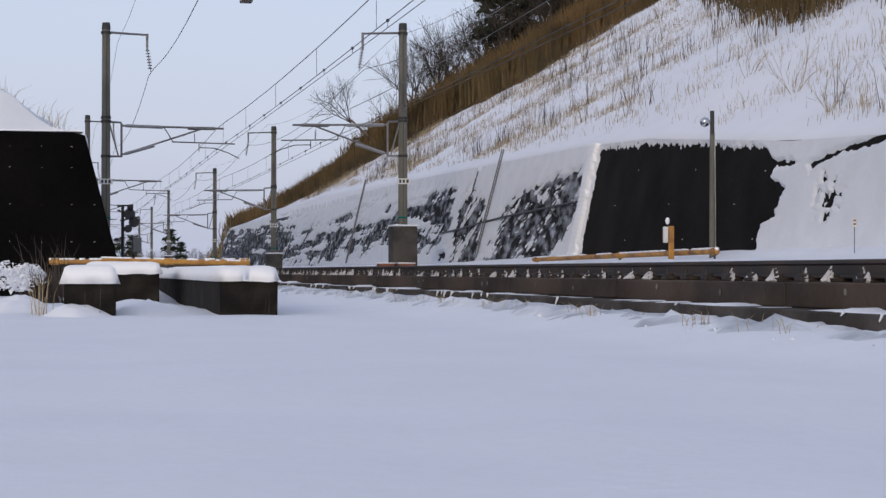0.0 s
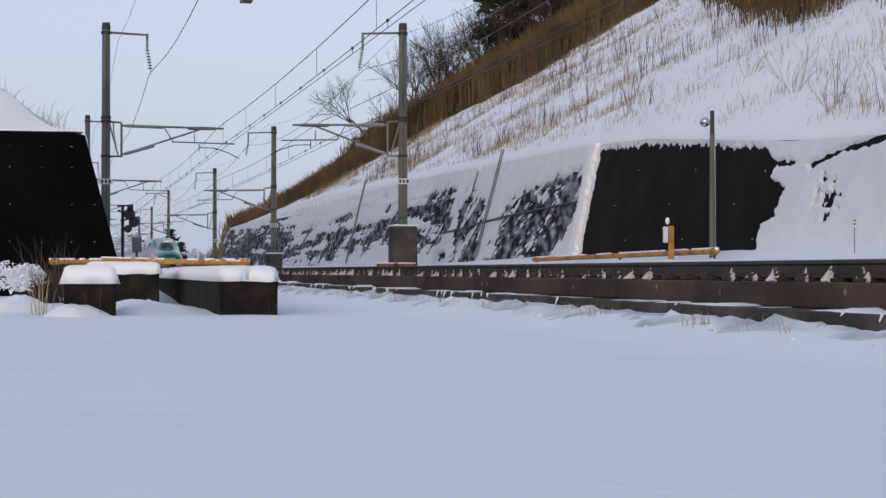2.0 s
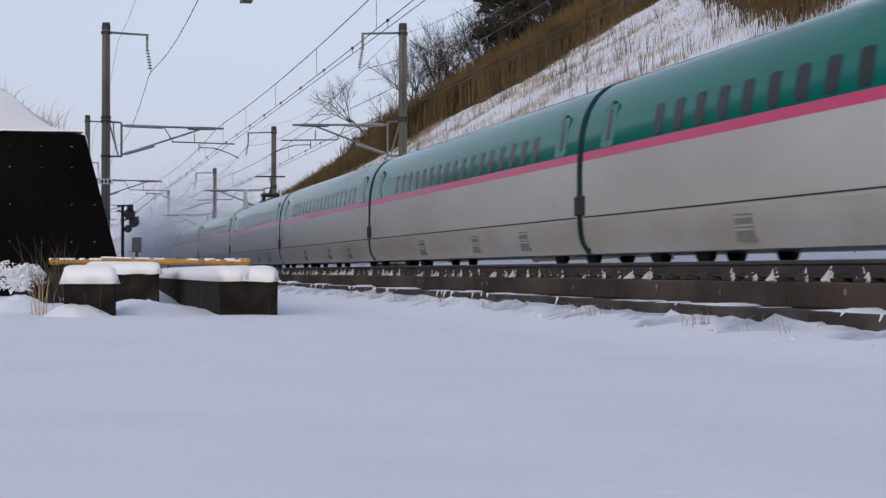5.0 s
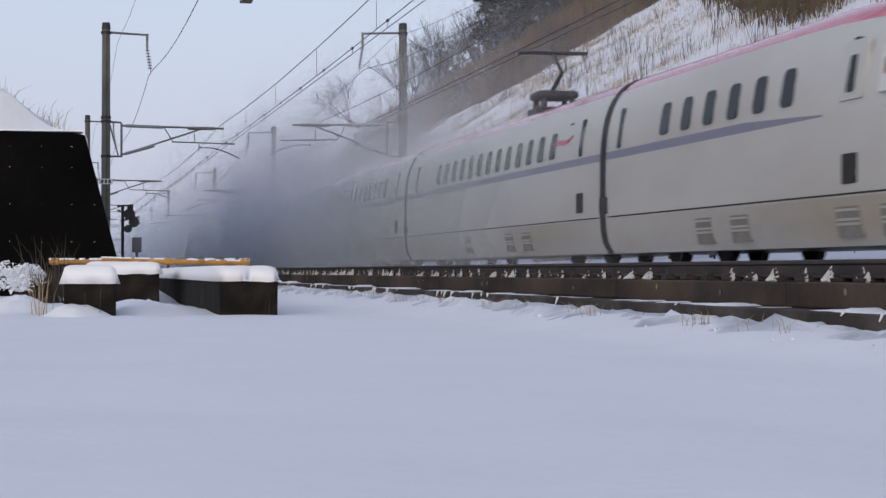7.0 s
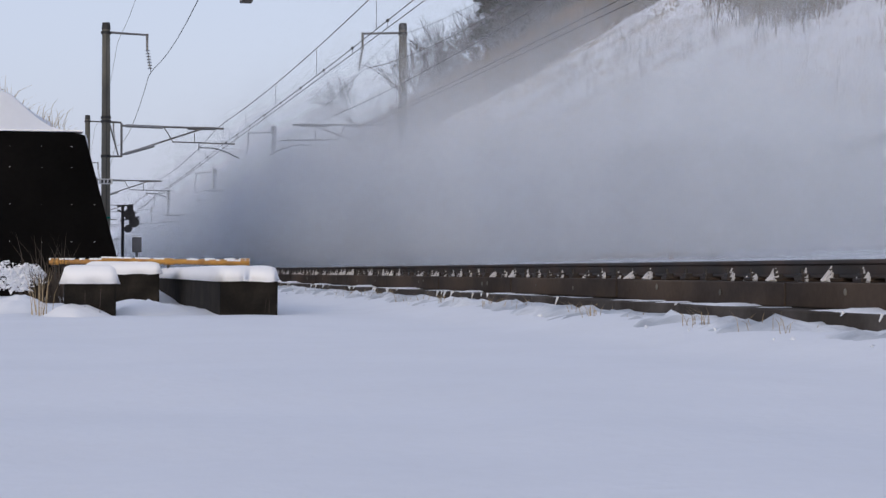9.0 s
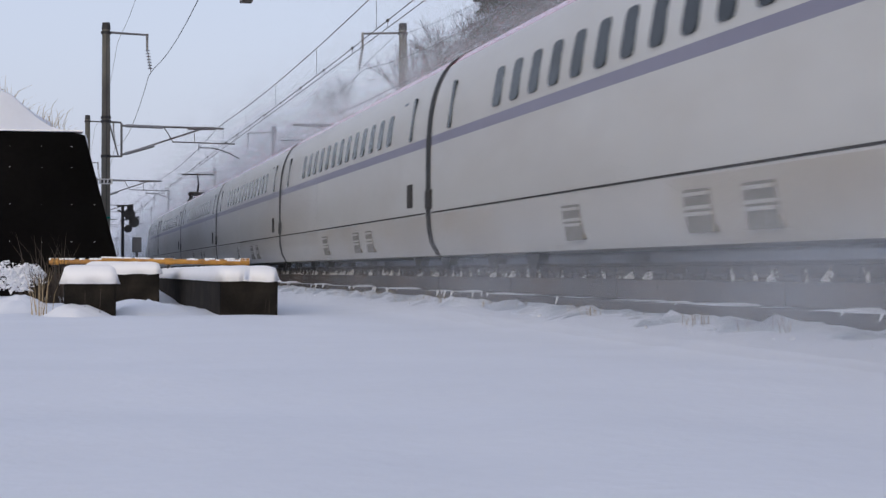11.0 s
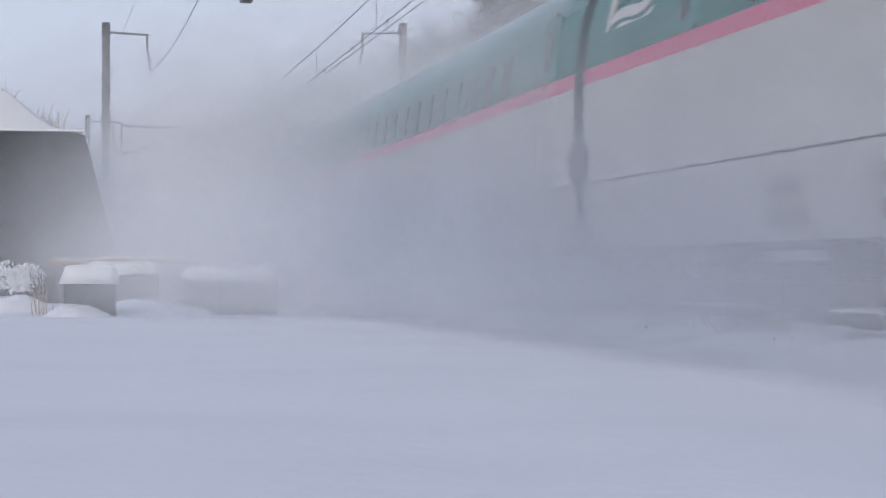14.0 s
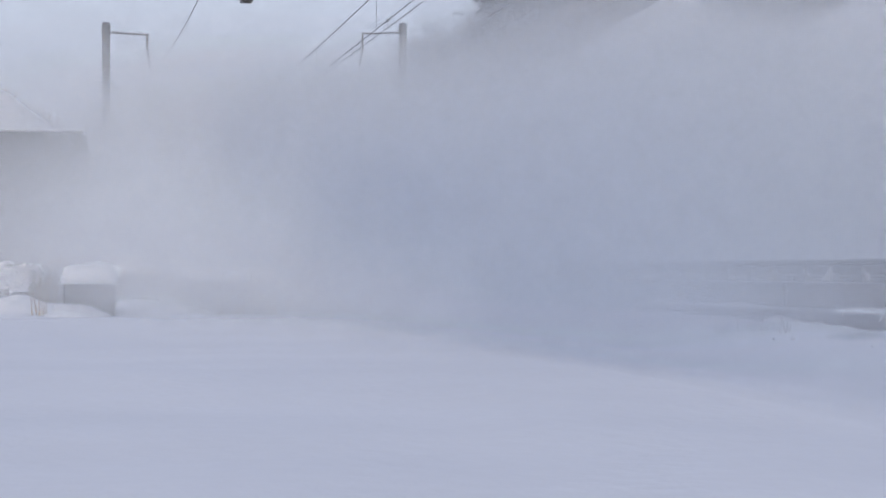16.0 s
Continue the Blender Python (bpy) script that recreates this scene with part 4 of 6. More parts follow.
# ragged snow along the foot of the base course and on its ledge
def edge_snow():
    ys = graded([(8, 0.10), (45, 0.25), (110, 1)])
    verts, faces = [], []
    n = 9
    for y in ys:
        for i in range(n + 1):
            k = i / n
            x = 4.85 + 1.02 * k
            r = max(0, fbm(y * 0.9, x * 1.4, 41) + 0.35) * 0.10 + max(0, fbm(y * 3.5, x * 5, 43)) * 0.09
            z = 0.09 * ease(0, 0.9, k) + r * ease(0, 0.35, k) * (1 - 0.55 * ease(0.75, 1, k)) - 0.03
            verts.append((x, y, z - 0.03 + 0.115 * ease(0, 0.5, k) + 0.03 * k * fbm(y * 0.6, x, 44)))
    for j in range(len(ys) - 1):
        for i in range(n):
            a = j * (n + 1) + i
            faces.append((a, a + 1, a + n + 2, a + n + 1))
    tagged(link_mesh("edge_snow", verts, faces, M_SLUSH, smooth=True), "ragged wind-torn snow along the track's concrete base", "snow", kind="stuff")
    verts, faces = [], []
    for y in graded([(8, 0.06), (60, 0.2), (120, 1)]):
        v = fbm(y * 0.5, 2, 47) + 0.5 * fbm(y * 2.6, 1, 48)
        h = max(0, v - 0.02) * 0.05
        k = len(verts)
        verts += [(5.885, y, 0.27), (5.90, y, 0.283 + h * 0.4), (6.0, y, 0.284 + h), (6.22, y, 0.284 + h * 1.1)]
        if k:
            faces += [(k - 4 + i, k - 3 + i, k + 1 + i, k + i) for i in range(3)]
    tagged(link_mesh("ledge_snow", verts, faces, M_CRUST, smooth=True), "thin uneven snow on the ledge of the track base", "snow", kind="stuff")
    # icicle lumps hanging off the ledge
    rng = random.Random(5)
    bm = bmesh.new()
    for _ in range(60):
        y = rng.uniform(11, 60)
        if fbm(y * 0.5, 2, 47) < -0.05:
            continue
        h = rng.uniform(0.02, 0.10)
        add_rod(bm, (5.872, y, 0.29), (5.868 - h * 0.25, y + rng.uniform(-0.03, 0.03), 0.29 - h), rng.uniform(0.012, 0.03), 0.005, 5)
    tagged(part("hanging_ice", bm, M_CRUST), "small frozen lumps hanging from the ledge", "ice", kind="stuff")



def snow_clumps():
    """Torn lumps of snow strewn along the base course."""
    rng = random.Random(66)
    bm = bmesh.new()
    for _ in range(300):
        y = 11 + 45 * rng.random() ** 1.4
        x = 5.78 - abs(rng.gauss(0, 0.30))
        r = rng.uniform(0.008, 0.028)
        m = Matrix.Translation((x, y, 0.10 + 0.05 * fbm(x, y) + 0.4 * r)) @ pose(0, 0, 0, rng.uniform(0, 90), rng.uniform(0, 90), rng.uniform(0, 90)) @ Matrix.Diagonal((1, rng.uniform(0.8, 1.8), rng.uniform(0.4, 0.9), 1))
        bmesh.ops.create_icosphere(bm, subdivisions=1, radius=r, matrix=m)
    tagged(part("snow_clumps", bm, M_CRUST), "small torn lumps of snow along the track's concrete base", "snow", kind="stuff")


edge_snow()
snow_clumps()


# ---------------------------------------------------------------- trains
class Shape:
    """A lofted head: tables over the distance from the tip."""

    def __init__(self, top, low, half, n_up, split, band):
        self.top, self.low, self.half, self.n_up, self.split, self.band = top, low, half, n_up, split, band

    def ring(self, s, counts):
        """Half ring (y >= 0) from the bottom to the roof's middle; counts: points in skirt, side, band, upper."""
        t, b, w = lerp_table(self.top, s), lerp_table(self.low, s), lerp_table(self.half, s)
        n = lerp_table(self.n_up, s)
        q0 = 0.36
        zc = b + (t - b) * q0

        def width(z):
            if z >= zc:
                e = min(1.0, (z - zc) / (t - zc))
                return w * max(0.0, 1 - e ** n) ** (1 / n)
            e = min(1.0, (zc - z) / (zc - b))
            return w * max(0.0, 1 - (0.86 * e) ** 5) ** (1 / 5)

        z1 = lerp_table(self.split, s)
        z2 = z1 + lerp_table(self.band, s)
        zs = min(b + 0.65, z1 - 0.1)
        out = []
        for a, c, k in ((b, zs, counts[0]), (zs, z1, counts[1]), (z1, z2, counts[2])):
            out += [(width(a + (c - a) * i / k), a + (c - a) * i / k) for i in range(k)]
        k = counts[3]
        e0 = max(0.0, (z2 - zc) / (t - zc))
        a0 = math.asin(min(1.0, e0 ** (n / 2)))
        for i in range(k + 1):
            a = a0 + (math.pi / 2 - a0) * i / k
            out.append((w * max(0.0, math.cos(a)) ** (2 / n), zc + (t - zc) * math.sin(a) ** (2 / n)))
        return out


COUNTS = (3, 4, 2, 14)
TEAL = Shape(
    top=[(0, 1.04), (0.12, 1.40), (0.4, 1.62), (1.0, 1.80), (2.0, 1.97), (3.2, 2.09), (4.6, 2.18), (5.8, 2.24), (7.3, 2.33),
         (9.0, 2.54), (10.5, 2.80), (12.0, 3.16), (13.5, 3.50), (15.0, 3.68)],
    low=[(0, 0.90), (0.12, 0.56), (0.5, 0.36), (1.5, 0.27), (3, 0.24), (5, 0.23), (7, 0.23)],
    half=[(0, 0.03), (0.12, 0.52), (0.4, 0.86), (1.0, 1.12), (2.0, 1.31), (3.2, 1.43), (5, 1.57), (7.5, 1.65), (10, 1.675)],
    n_up=[(0, 2.2), (3, 2.3), (6, 2.6), (9, 2.9), (12, 3.2), (14, 3.3)],
    split=[(0, 0.98), (0.4, 1.13), (1.2, 1.25), (3, 1.42), (4.6, 1.60), (7, 1.76), (9, 1.88), (11.5, 1.99), (14, 2.03)],
    band=[(0, 0.0), (4.2, 0.004), (6, 0.04), (8, 0.08), (11, 0.14), (13, 0.17)])
CANOPY_TOP = [(5.2, 2.16), (5.6, 2.30), (6.2, 2.56), (6.8, 2.81), (7.4, 3.00), (8.0, 3.13), (8.6, 3.20), (9.4, 3.25), (10.5, 3.34), (12.0, 3.49), (13.5, 3.60), (15.0, 3.66)]
CANOPY_HALF = [(5.2, 0.10), (5.6, 0.42), (6.2, 0.66), (6.8, 0.80), (7.6, 0.90), (9, 0.95), (11, 0.98), (13, 1.02), (15, 1.05)]


def cab_canopy(body, place):
    """The bubble over the driver's cab: a wrap-round windscreen in a teal cowl that runs back into the roof."""
    ss = [5.2, 5.4, 5.6, 5.9, 6.2, 6.5, 6.8, 7.1, 7.4, 7.7, 8.0, 8.3, 8.6, 9.0, 9.4, 10, 10.5, 11.2, 12, 13, 14, 15]
    m = 24
    rows = []
    for s in ss:
        t, w, z0 = lerp_table(CANOPY_TOP, s), lerp_table(CANOPY_HALF, s), lerp_table(TEAL.top, s) - 0.30
        rows.append([(w * (1 if math.cos(a) > 0 else -1) * abs(math.cos(a)) ** 0.75, place(s), z0 + (t - z0) * math.sin(a) ** 0.85)
                     for a in (math.pi * k / m for k in range(m + 1))])
    kinds = {"cab_cowl": ([], M_GREEN), "windscreen": ([], M_GLASS)}
    for j in range(len(ss) - 1):
        s = (ss[j] + ss[j + 1]) / 2
        for k in range(m):
            e = abs(k + 0.5 - m / 2) / (m / 2)             # 0 on the crest, 1 at the foot
            z = (rows[j][k][2] + rows[j + 1][k + 1][2]) / 2
            front = 5.75 < s < 8.3 + 0.5 * e and z > lerp_table(TEAL.top, s) + 0.07
            kinds["windscreen" if front else "cab_cowl"][0].append((j, k))
    for name, (cells, mat) in kinds.items():
        used, verts, faces = {}, [], []
        for j, k in cells:
            quad = []
            for c in ((j, k), (j, k + 1), (j + 1, k + 1), (j + 1, k)):
                if c not in used:
                    used[c] = len(verts)
                    verts.append(rows[c[0]][c[1]])
                quad.append(used[c])
            faces.append(tuple(quad))
        link_mesh(name, verts, faces, mat, body,
                  "dark wrap-round windscreen" if name == "windscreen" else "teal cab cowl", smooth=True)


WHITE = Shape(
    top=[(0, 1.02), (0.12, 1.40), (0.4, 1.62), (1.0, 1.86), (2.2, 2.16), (3.6, 2.42), (5.0, 2.62), (5.9, 2.84), (6.8, 3.12), (7.7, 3.36),
         (9.0, 3.52), (11, 3.62), (13, 3.65)],
    low=[(0, 0.90), (0.12, 0.62), (0.5, 0.46), (1.5, 0.4), (3, 0.3), (5, 0.24), (7, 0.23)],
    half=[(0, 0.03), (0.12, 0.50), (0.4, 0.80), (1.0, 1.02), (2.2, 1.22), (4, 1.36), (7, 1.45), (9.5, 1.475)],
    n_up=[(0, 2.1), (3, 2.2), (5.5, 2.1), (7.2, 2.0), (9, 2.3), (12, 3.2)],
    split=[(0, 0.95), (0.5, 1.12), (2, 1.45), (4, 1.76), (7, 1.93), (12, 2.0), (14, 2.0)],
    band=[(0, 0.30), (1, 0.32), (4, 0.28), (7, 0.20), (9.5, 0.03), (12.2, 0.03), (14.5, 0.15)])


def loft_car(parent, shape, stations, sign, y0, mats, name_upper, glass_at=None, coat_at=None):
    """stations: distances from the tip; world y = y0 + sign * s. Bands go to meshes of their own.
    mats: skirt, side, band, upper, roof. Returns the car's side mesh, which carries the rest."""
    rings = [shape.ring(s, COUNTS) for s in stations]
    n = len(rings[0])
    full = []
    for s, r in zip(stations, rings):
        y = y0 + sign * s
        full.append([(-x, y, z) for x, z in r] + [(x, y, z) for x, z in reversed(r[:-1])])
    m = 2 * n - 1
    edges = np.cumsum(COUNTS)

    def band_of(i):
        j = i if i < n - 1 else m - 2 - i
        return 0 if j < edges[0] else 1 if j < edges[1] else 2 if j < edges[2] else 3

    groups = {}
    for a in range(len(stations) - 1):
        mid = (stations[a] + stations[a + 1]) / 2
        for i in range(m - 1):
            k = band_of(i)
            j = i if i < n - 1 else m - 2 - i
            e = (j - edges[2]) / COUNTS[3]
            key = k
            if k == 3 and e > 0.48 and mats[4] is not None and mid > 9:
                key = 4
            if k == 3 and glass_at and glass_at(mid, e):
                key = 5
            if coat_at and k in (2, 3) and key != 5:
                key = coat_at(mid, e, k, key)
            if key in (0, 2) and i >= n - 1:
                key += 10
            groups.setdefault(key, []).append((a, i))
    names = {0: "skirt", 1: "side_panel", 2: "colour_band", 3: name_upper, 4: "roof", 5: "windscreen", 6: "nose_cowl", 10: "skirt", 12: "colour_band"}
    matmap = {0: mats[0], 1: mats[1], 2: mats[2], 3: mats[3], 4: mats[4], 5: M_GLASS, 6: mats[5], 10: mats[0], 12: mats[2]}
    body = None
    for key in [1] + [k for k in sorted(groups) if k != 1]:
        used, verts, faces = {}, [], []

        def vid(a, i):
            if (a, i) not in used:
                used[(a, i)] = len(verts)
                verts.append(full[a][i])
            return used[(a, i)]

        for a, i in groups[key]:
            q = (vid(a, i), vid(a, i + 1), vid(a + 1, i + 1), vid(a + 1, i))
            faces.append(q if sign < 0 else q[::-1])
        if key == 1:
            # floor and end walls
            last = len(stations) - 1
            for a in (0, last):
                faces.append(tuple(range(len(verts), len(verts) + m)))
                verts += full[a]
            faces.append(tuple(range(len(verts), len(verts) + 2 * last + 2)))
            verts += [full[a][0] for a in range(last + 1)] + [full[a][m - 1] for a in range(last, -1, -1)]
        ob = link_mesh("car" if key == 1 else names[key], verts, faces, matmap[key], parent if key == 1 else body, smooth=True)
        if key == 1:
            body = ob
            tagged(ob, "coach of the train")
    return body


def side_x(shape, s, z):
    """Half width of the body at height z, for things fixed to its side."""
    r = shape.ring(s, (4, 6, 3, 30))
    best = min(r, key=lambda p: abs(p[1] - z) + (0 if p[0] > 0.3 else 9))
    return best[0]


def pane_mesh(w, h, r, t, name, mat):
    """A rounded pane in the yz plane, proud by t towards -x."""
    pts = []
    for cy, cz, a0 in ((w / 2 - r, h / 2 - r, 0), (-w / 2 + r, h / 2 - r, 90), (-w / 2 + r, -h / 2 + r, 180), (w / 2 - r, -h / 2 + r, 270)):
        for k in range(4):
            a = radians(a0 + 30 * k)
            pts.append((cy + r * math.cos(a), cz + r * math.sin(a)))
    n = len(pts)
    verts = [(-t, y, z) for y, z in pts] + [(0.04, y, z) for y, z in pts]
    faces = [tuple(range(n)), tuple(range(2 * n - 1, n - 1, -1))] + [(k, k + n, (k + 1) % n + n, (k + 1) % n) for k in range(n)]
    me = bpy.data.meshes.new(name)
    me.from_pydata(verts, [], faces)
    me.materials.append(mat)
    return me


PANE_TEAL = pane_mesh(0.46, 0.52, 0.10, 0.012, "pane", M_GLASS)
PANE_WHITE = pane_mesh(0.48, 0.56, 0.12, 0.012, "pane", M_GLASS)
DOOR_SEAM = pane_mesh(0.80, 0.80, 0.08, 0.010, "door_leaf", M_GREEN)
DOOR_SEAM_W = pane_mesh(0.80, 0.80, 0.08, 0.010, "door_leaf", M_BODYWHITE)
DOOR_LOW = pane_mesh(0.05, 0.75, 0.02, 0.014, "door_edge", M_SKIRT)
DOOR_GLASS = pane_mesh(0.22, 0.75, 0.06, 0.016, "door_glass", M_GLASS)
VENT = pane_mesh(0.75, 0.42, 0.03, 0.014, "vent", M_VENT)
HATCH = pane_mesh(0.46, 0.40, 0.03, 0.014, "hatch", M_BOGIE)
VENT_BAR = pane_mesh(0.72, 0.035, 0.015, 0.024, "vent_bar", M_SKIRT)
POSTER = pane_mesh(0.42, 0.62, 0.03, 0.014, "poster", M_WHITEPAINT)
POSTER_MARK = pane_mesh(0.16, 0.22, 0.05, 0.022, "poster_mark", M_RUST)
DISPLAY = pane_mesh(0.34, 0.22, 0.03, 0.014, "display", M_GLASS)


def fix(name, me, parent, shape, s, y, z, side=-1, tilt=True, out=0.0):
    """Fixes a small piece on the car's side."""
    ob = new(name, me)
    ob.parent = parent
    x0, x1 = side_x(shape, s, z - 0.2), side_x(shape, s, z + 0.2)
    a = math.degrees(math.atan2(x0 - x1, 0.4)) if tilt else 0
    x = (x0 + x1) / 2 + out
    ob.matrix_basis = pose(-x, y, z, 0, a, 0) if side < 0 else pose(x, y, z, 0, -a, 180)
    return ob


def bogie(body, y, half):
    bm = bmesh.new()
    for dy in (-1.25, 1.25):
        for sx in (-0.75, 0.75):
            add_rod(bm, (sx - 0.07, y + dy, 0.43), (sx + 0.07, y + dy, 0.43), 0.43, 0.43, 18)
    for sx in (-1.05, 1.05):
        add_box(bm, sx - 0.12, sx + 0.12, y - 1.7, y + 1.7, 0.42, 0.72, 0.05)
        for dy in (-1.25, 1.25):
            add_box(bm, sx - 0.16, sx + 0.16, y + dy - 0.2, y + dy + 0.2, 0.28, 0.6, 0.04)
    part("bogie", bm, M_BOGIE, body, "dirty dark bogie")


SPAN = 26.5


def seam_line(body, shape, s, y0, y1, z, name="seam"):
    x = side_x(shape, s, z)
    bm = box(-x - 0.012, -x + 0.03, y0, y1, z - 0.012, z + 0.012)
    add_box(bm, x - 0.03, x + 0.012, y0, y1, z - 0.012, z + 0.012)
    part(name, bm, M_BOGIE, body)


def swoosh(body, x, y, z, mat, red=False):
    """The curved emblem on the flank, as plain strokes."""
    verts, faces = [], []
    strokes = 4 if not red else 3
    for k in range(strokes):
        for i in range(9):
            u = i / 8
            yy = y + 0.55 - u * (1.25 + 0.12 * k)
            zz = z - 0.42 + 0.15 * k + 0.16 * u + 0.05 * math.sin(u * 6.0 + 0.5)
            if k == 0 and not red:
                yy, zz = y + 0.80 - 0.75 * u * u, z - 0.40 + 0.92 * u
            w = (0.065 if k == 0 and not red else 0.050) * math.sin(math.pi * min(1, u * 0.9 + 0.1)) + 0.006
            verts += [(-x - 0.014, yy, zz - w), (-x - 0.014, yy, zz + w), (-x + 0.02, yy, zz + w), (-x + 0.02, yy, zz - w)]
            if i:
                b = len(verts) - 8
                for q in ((0, 1, 5, 4), (1, 2, 6, 5), (2, 3, 7, 6), (3, 0, 4, 7)):
                    faces.append(tuple(b + c for c in q))
    link_mesh("emblem", verts, faces, mat, body, "curved painted emblem strokes")


def pantograph(body, y, z):
    bm = bmesh.new()
    add_box(bm, -0.55, 0.55, y - 0.5, y + 0.5, z, z + 0.22, 0.05)
    for sx in (-0.35, 0.35):
        add_rod(bm, (sx, y + 0.35, z + 0.2), (sx, y + 0.35, z + 0.45), 0.09, 0.06, 10)
        add_rod(bm, (sx, y - 0.35, z + 0.2), (sx, y - 0.35, z + 0.45), 0.09, 0.06, 10)
    add_box(bm, -0.5, 0.5, y - 0.45, y + 0.5, z + 0.42, z + 0.62, 0.08)
    add_rod(bm, (0, y + 0.3, z + 0.6), (0, y - 0.7, z + 1.0), 0.06, 0.05, 8)
    add_rod(bm, (0, y - 0.7, z + 1.0), (0, y + 0.1, z + 1.55), 0.045, 0.035, 8)
    add_box(bm, -0.85, 0.85, y + 0.02, y + 0.2, z + 1.52, z + 1.6, 0.02)
    part("pantograph", bm, M_DARKSTEEL, body, "single-arm pantograph")


def shield(body, y, z, mat):
    """Angled noise panel beside the pantograph."""
    for sx in (-1, 1):
        prof = [(y - 1.6, z - 0.45), (y + 1.6, z - 0.45), (y + 0.75, z + 0.95), (y - 0.35, z + 0.95)]
        verts = [(sx * 1.02, a, b) for a, b in prof] + [(sx * 0.95, a, b) for a, b in prof]
        faces = [(0, 1, 2, 3), (7, 6, 5, 4)] + [(k, k + 4, (k + 1) % 4 + 4, (k + 1) % 4) for k in range(4)]
        link_mesh("noise_panel", verts, faces, mat, body, "pale angled noise panel")


def middle_stations(length):
    k = 12
    return [40 + length * i / k for i in range(k + 1)]


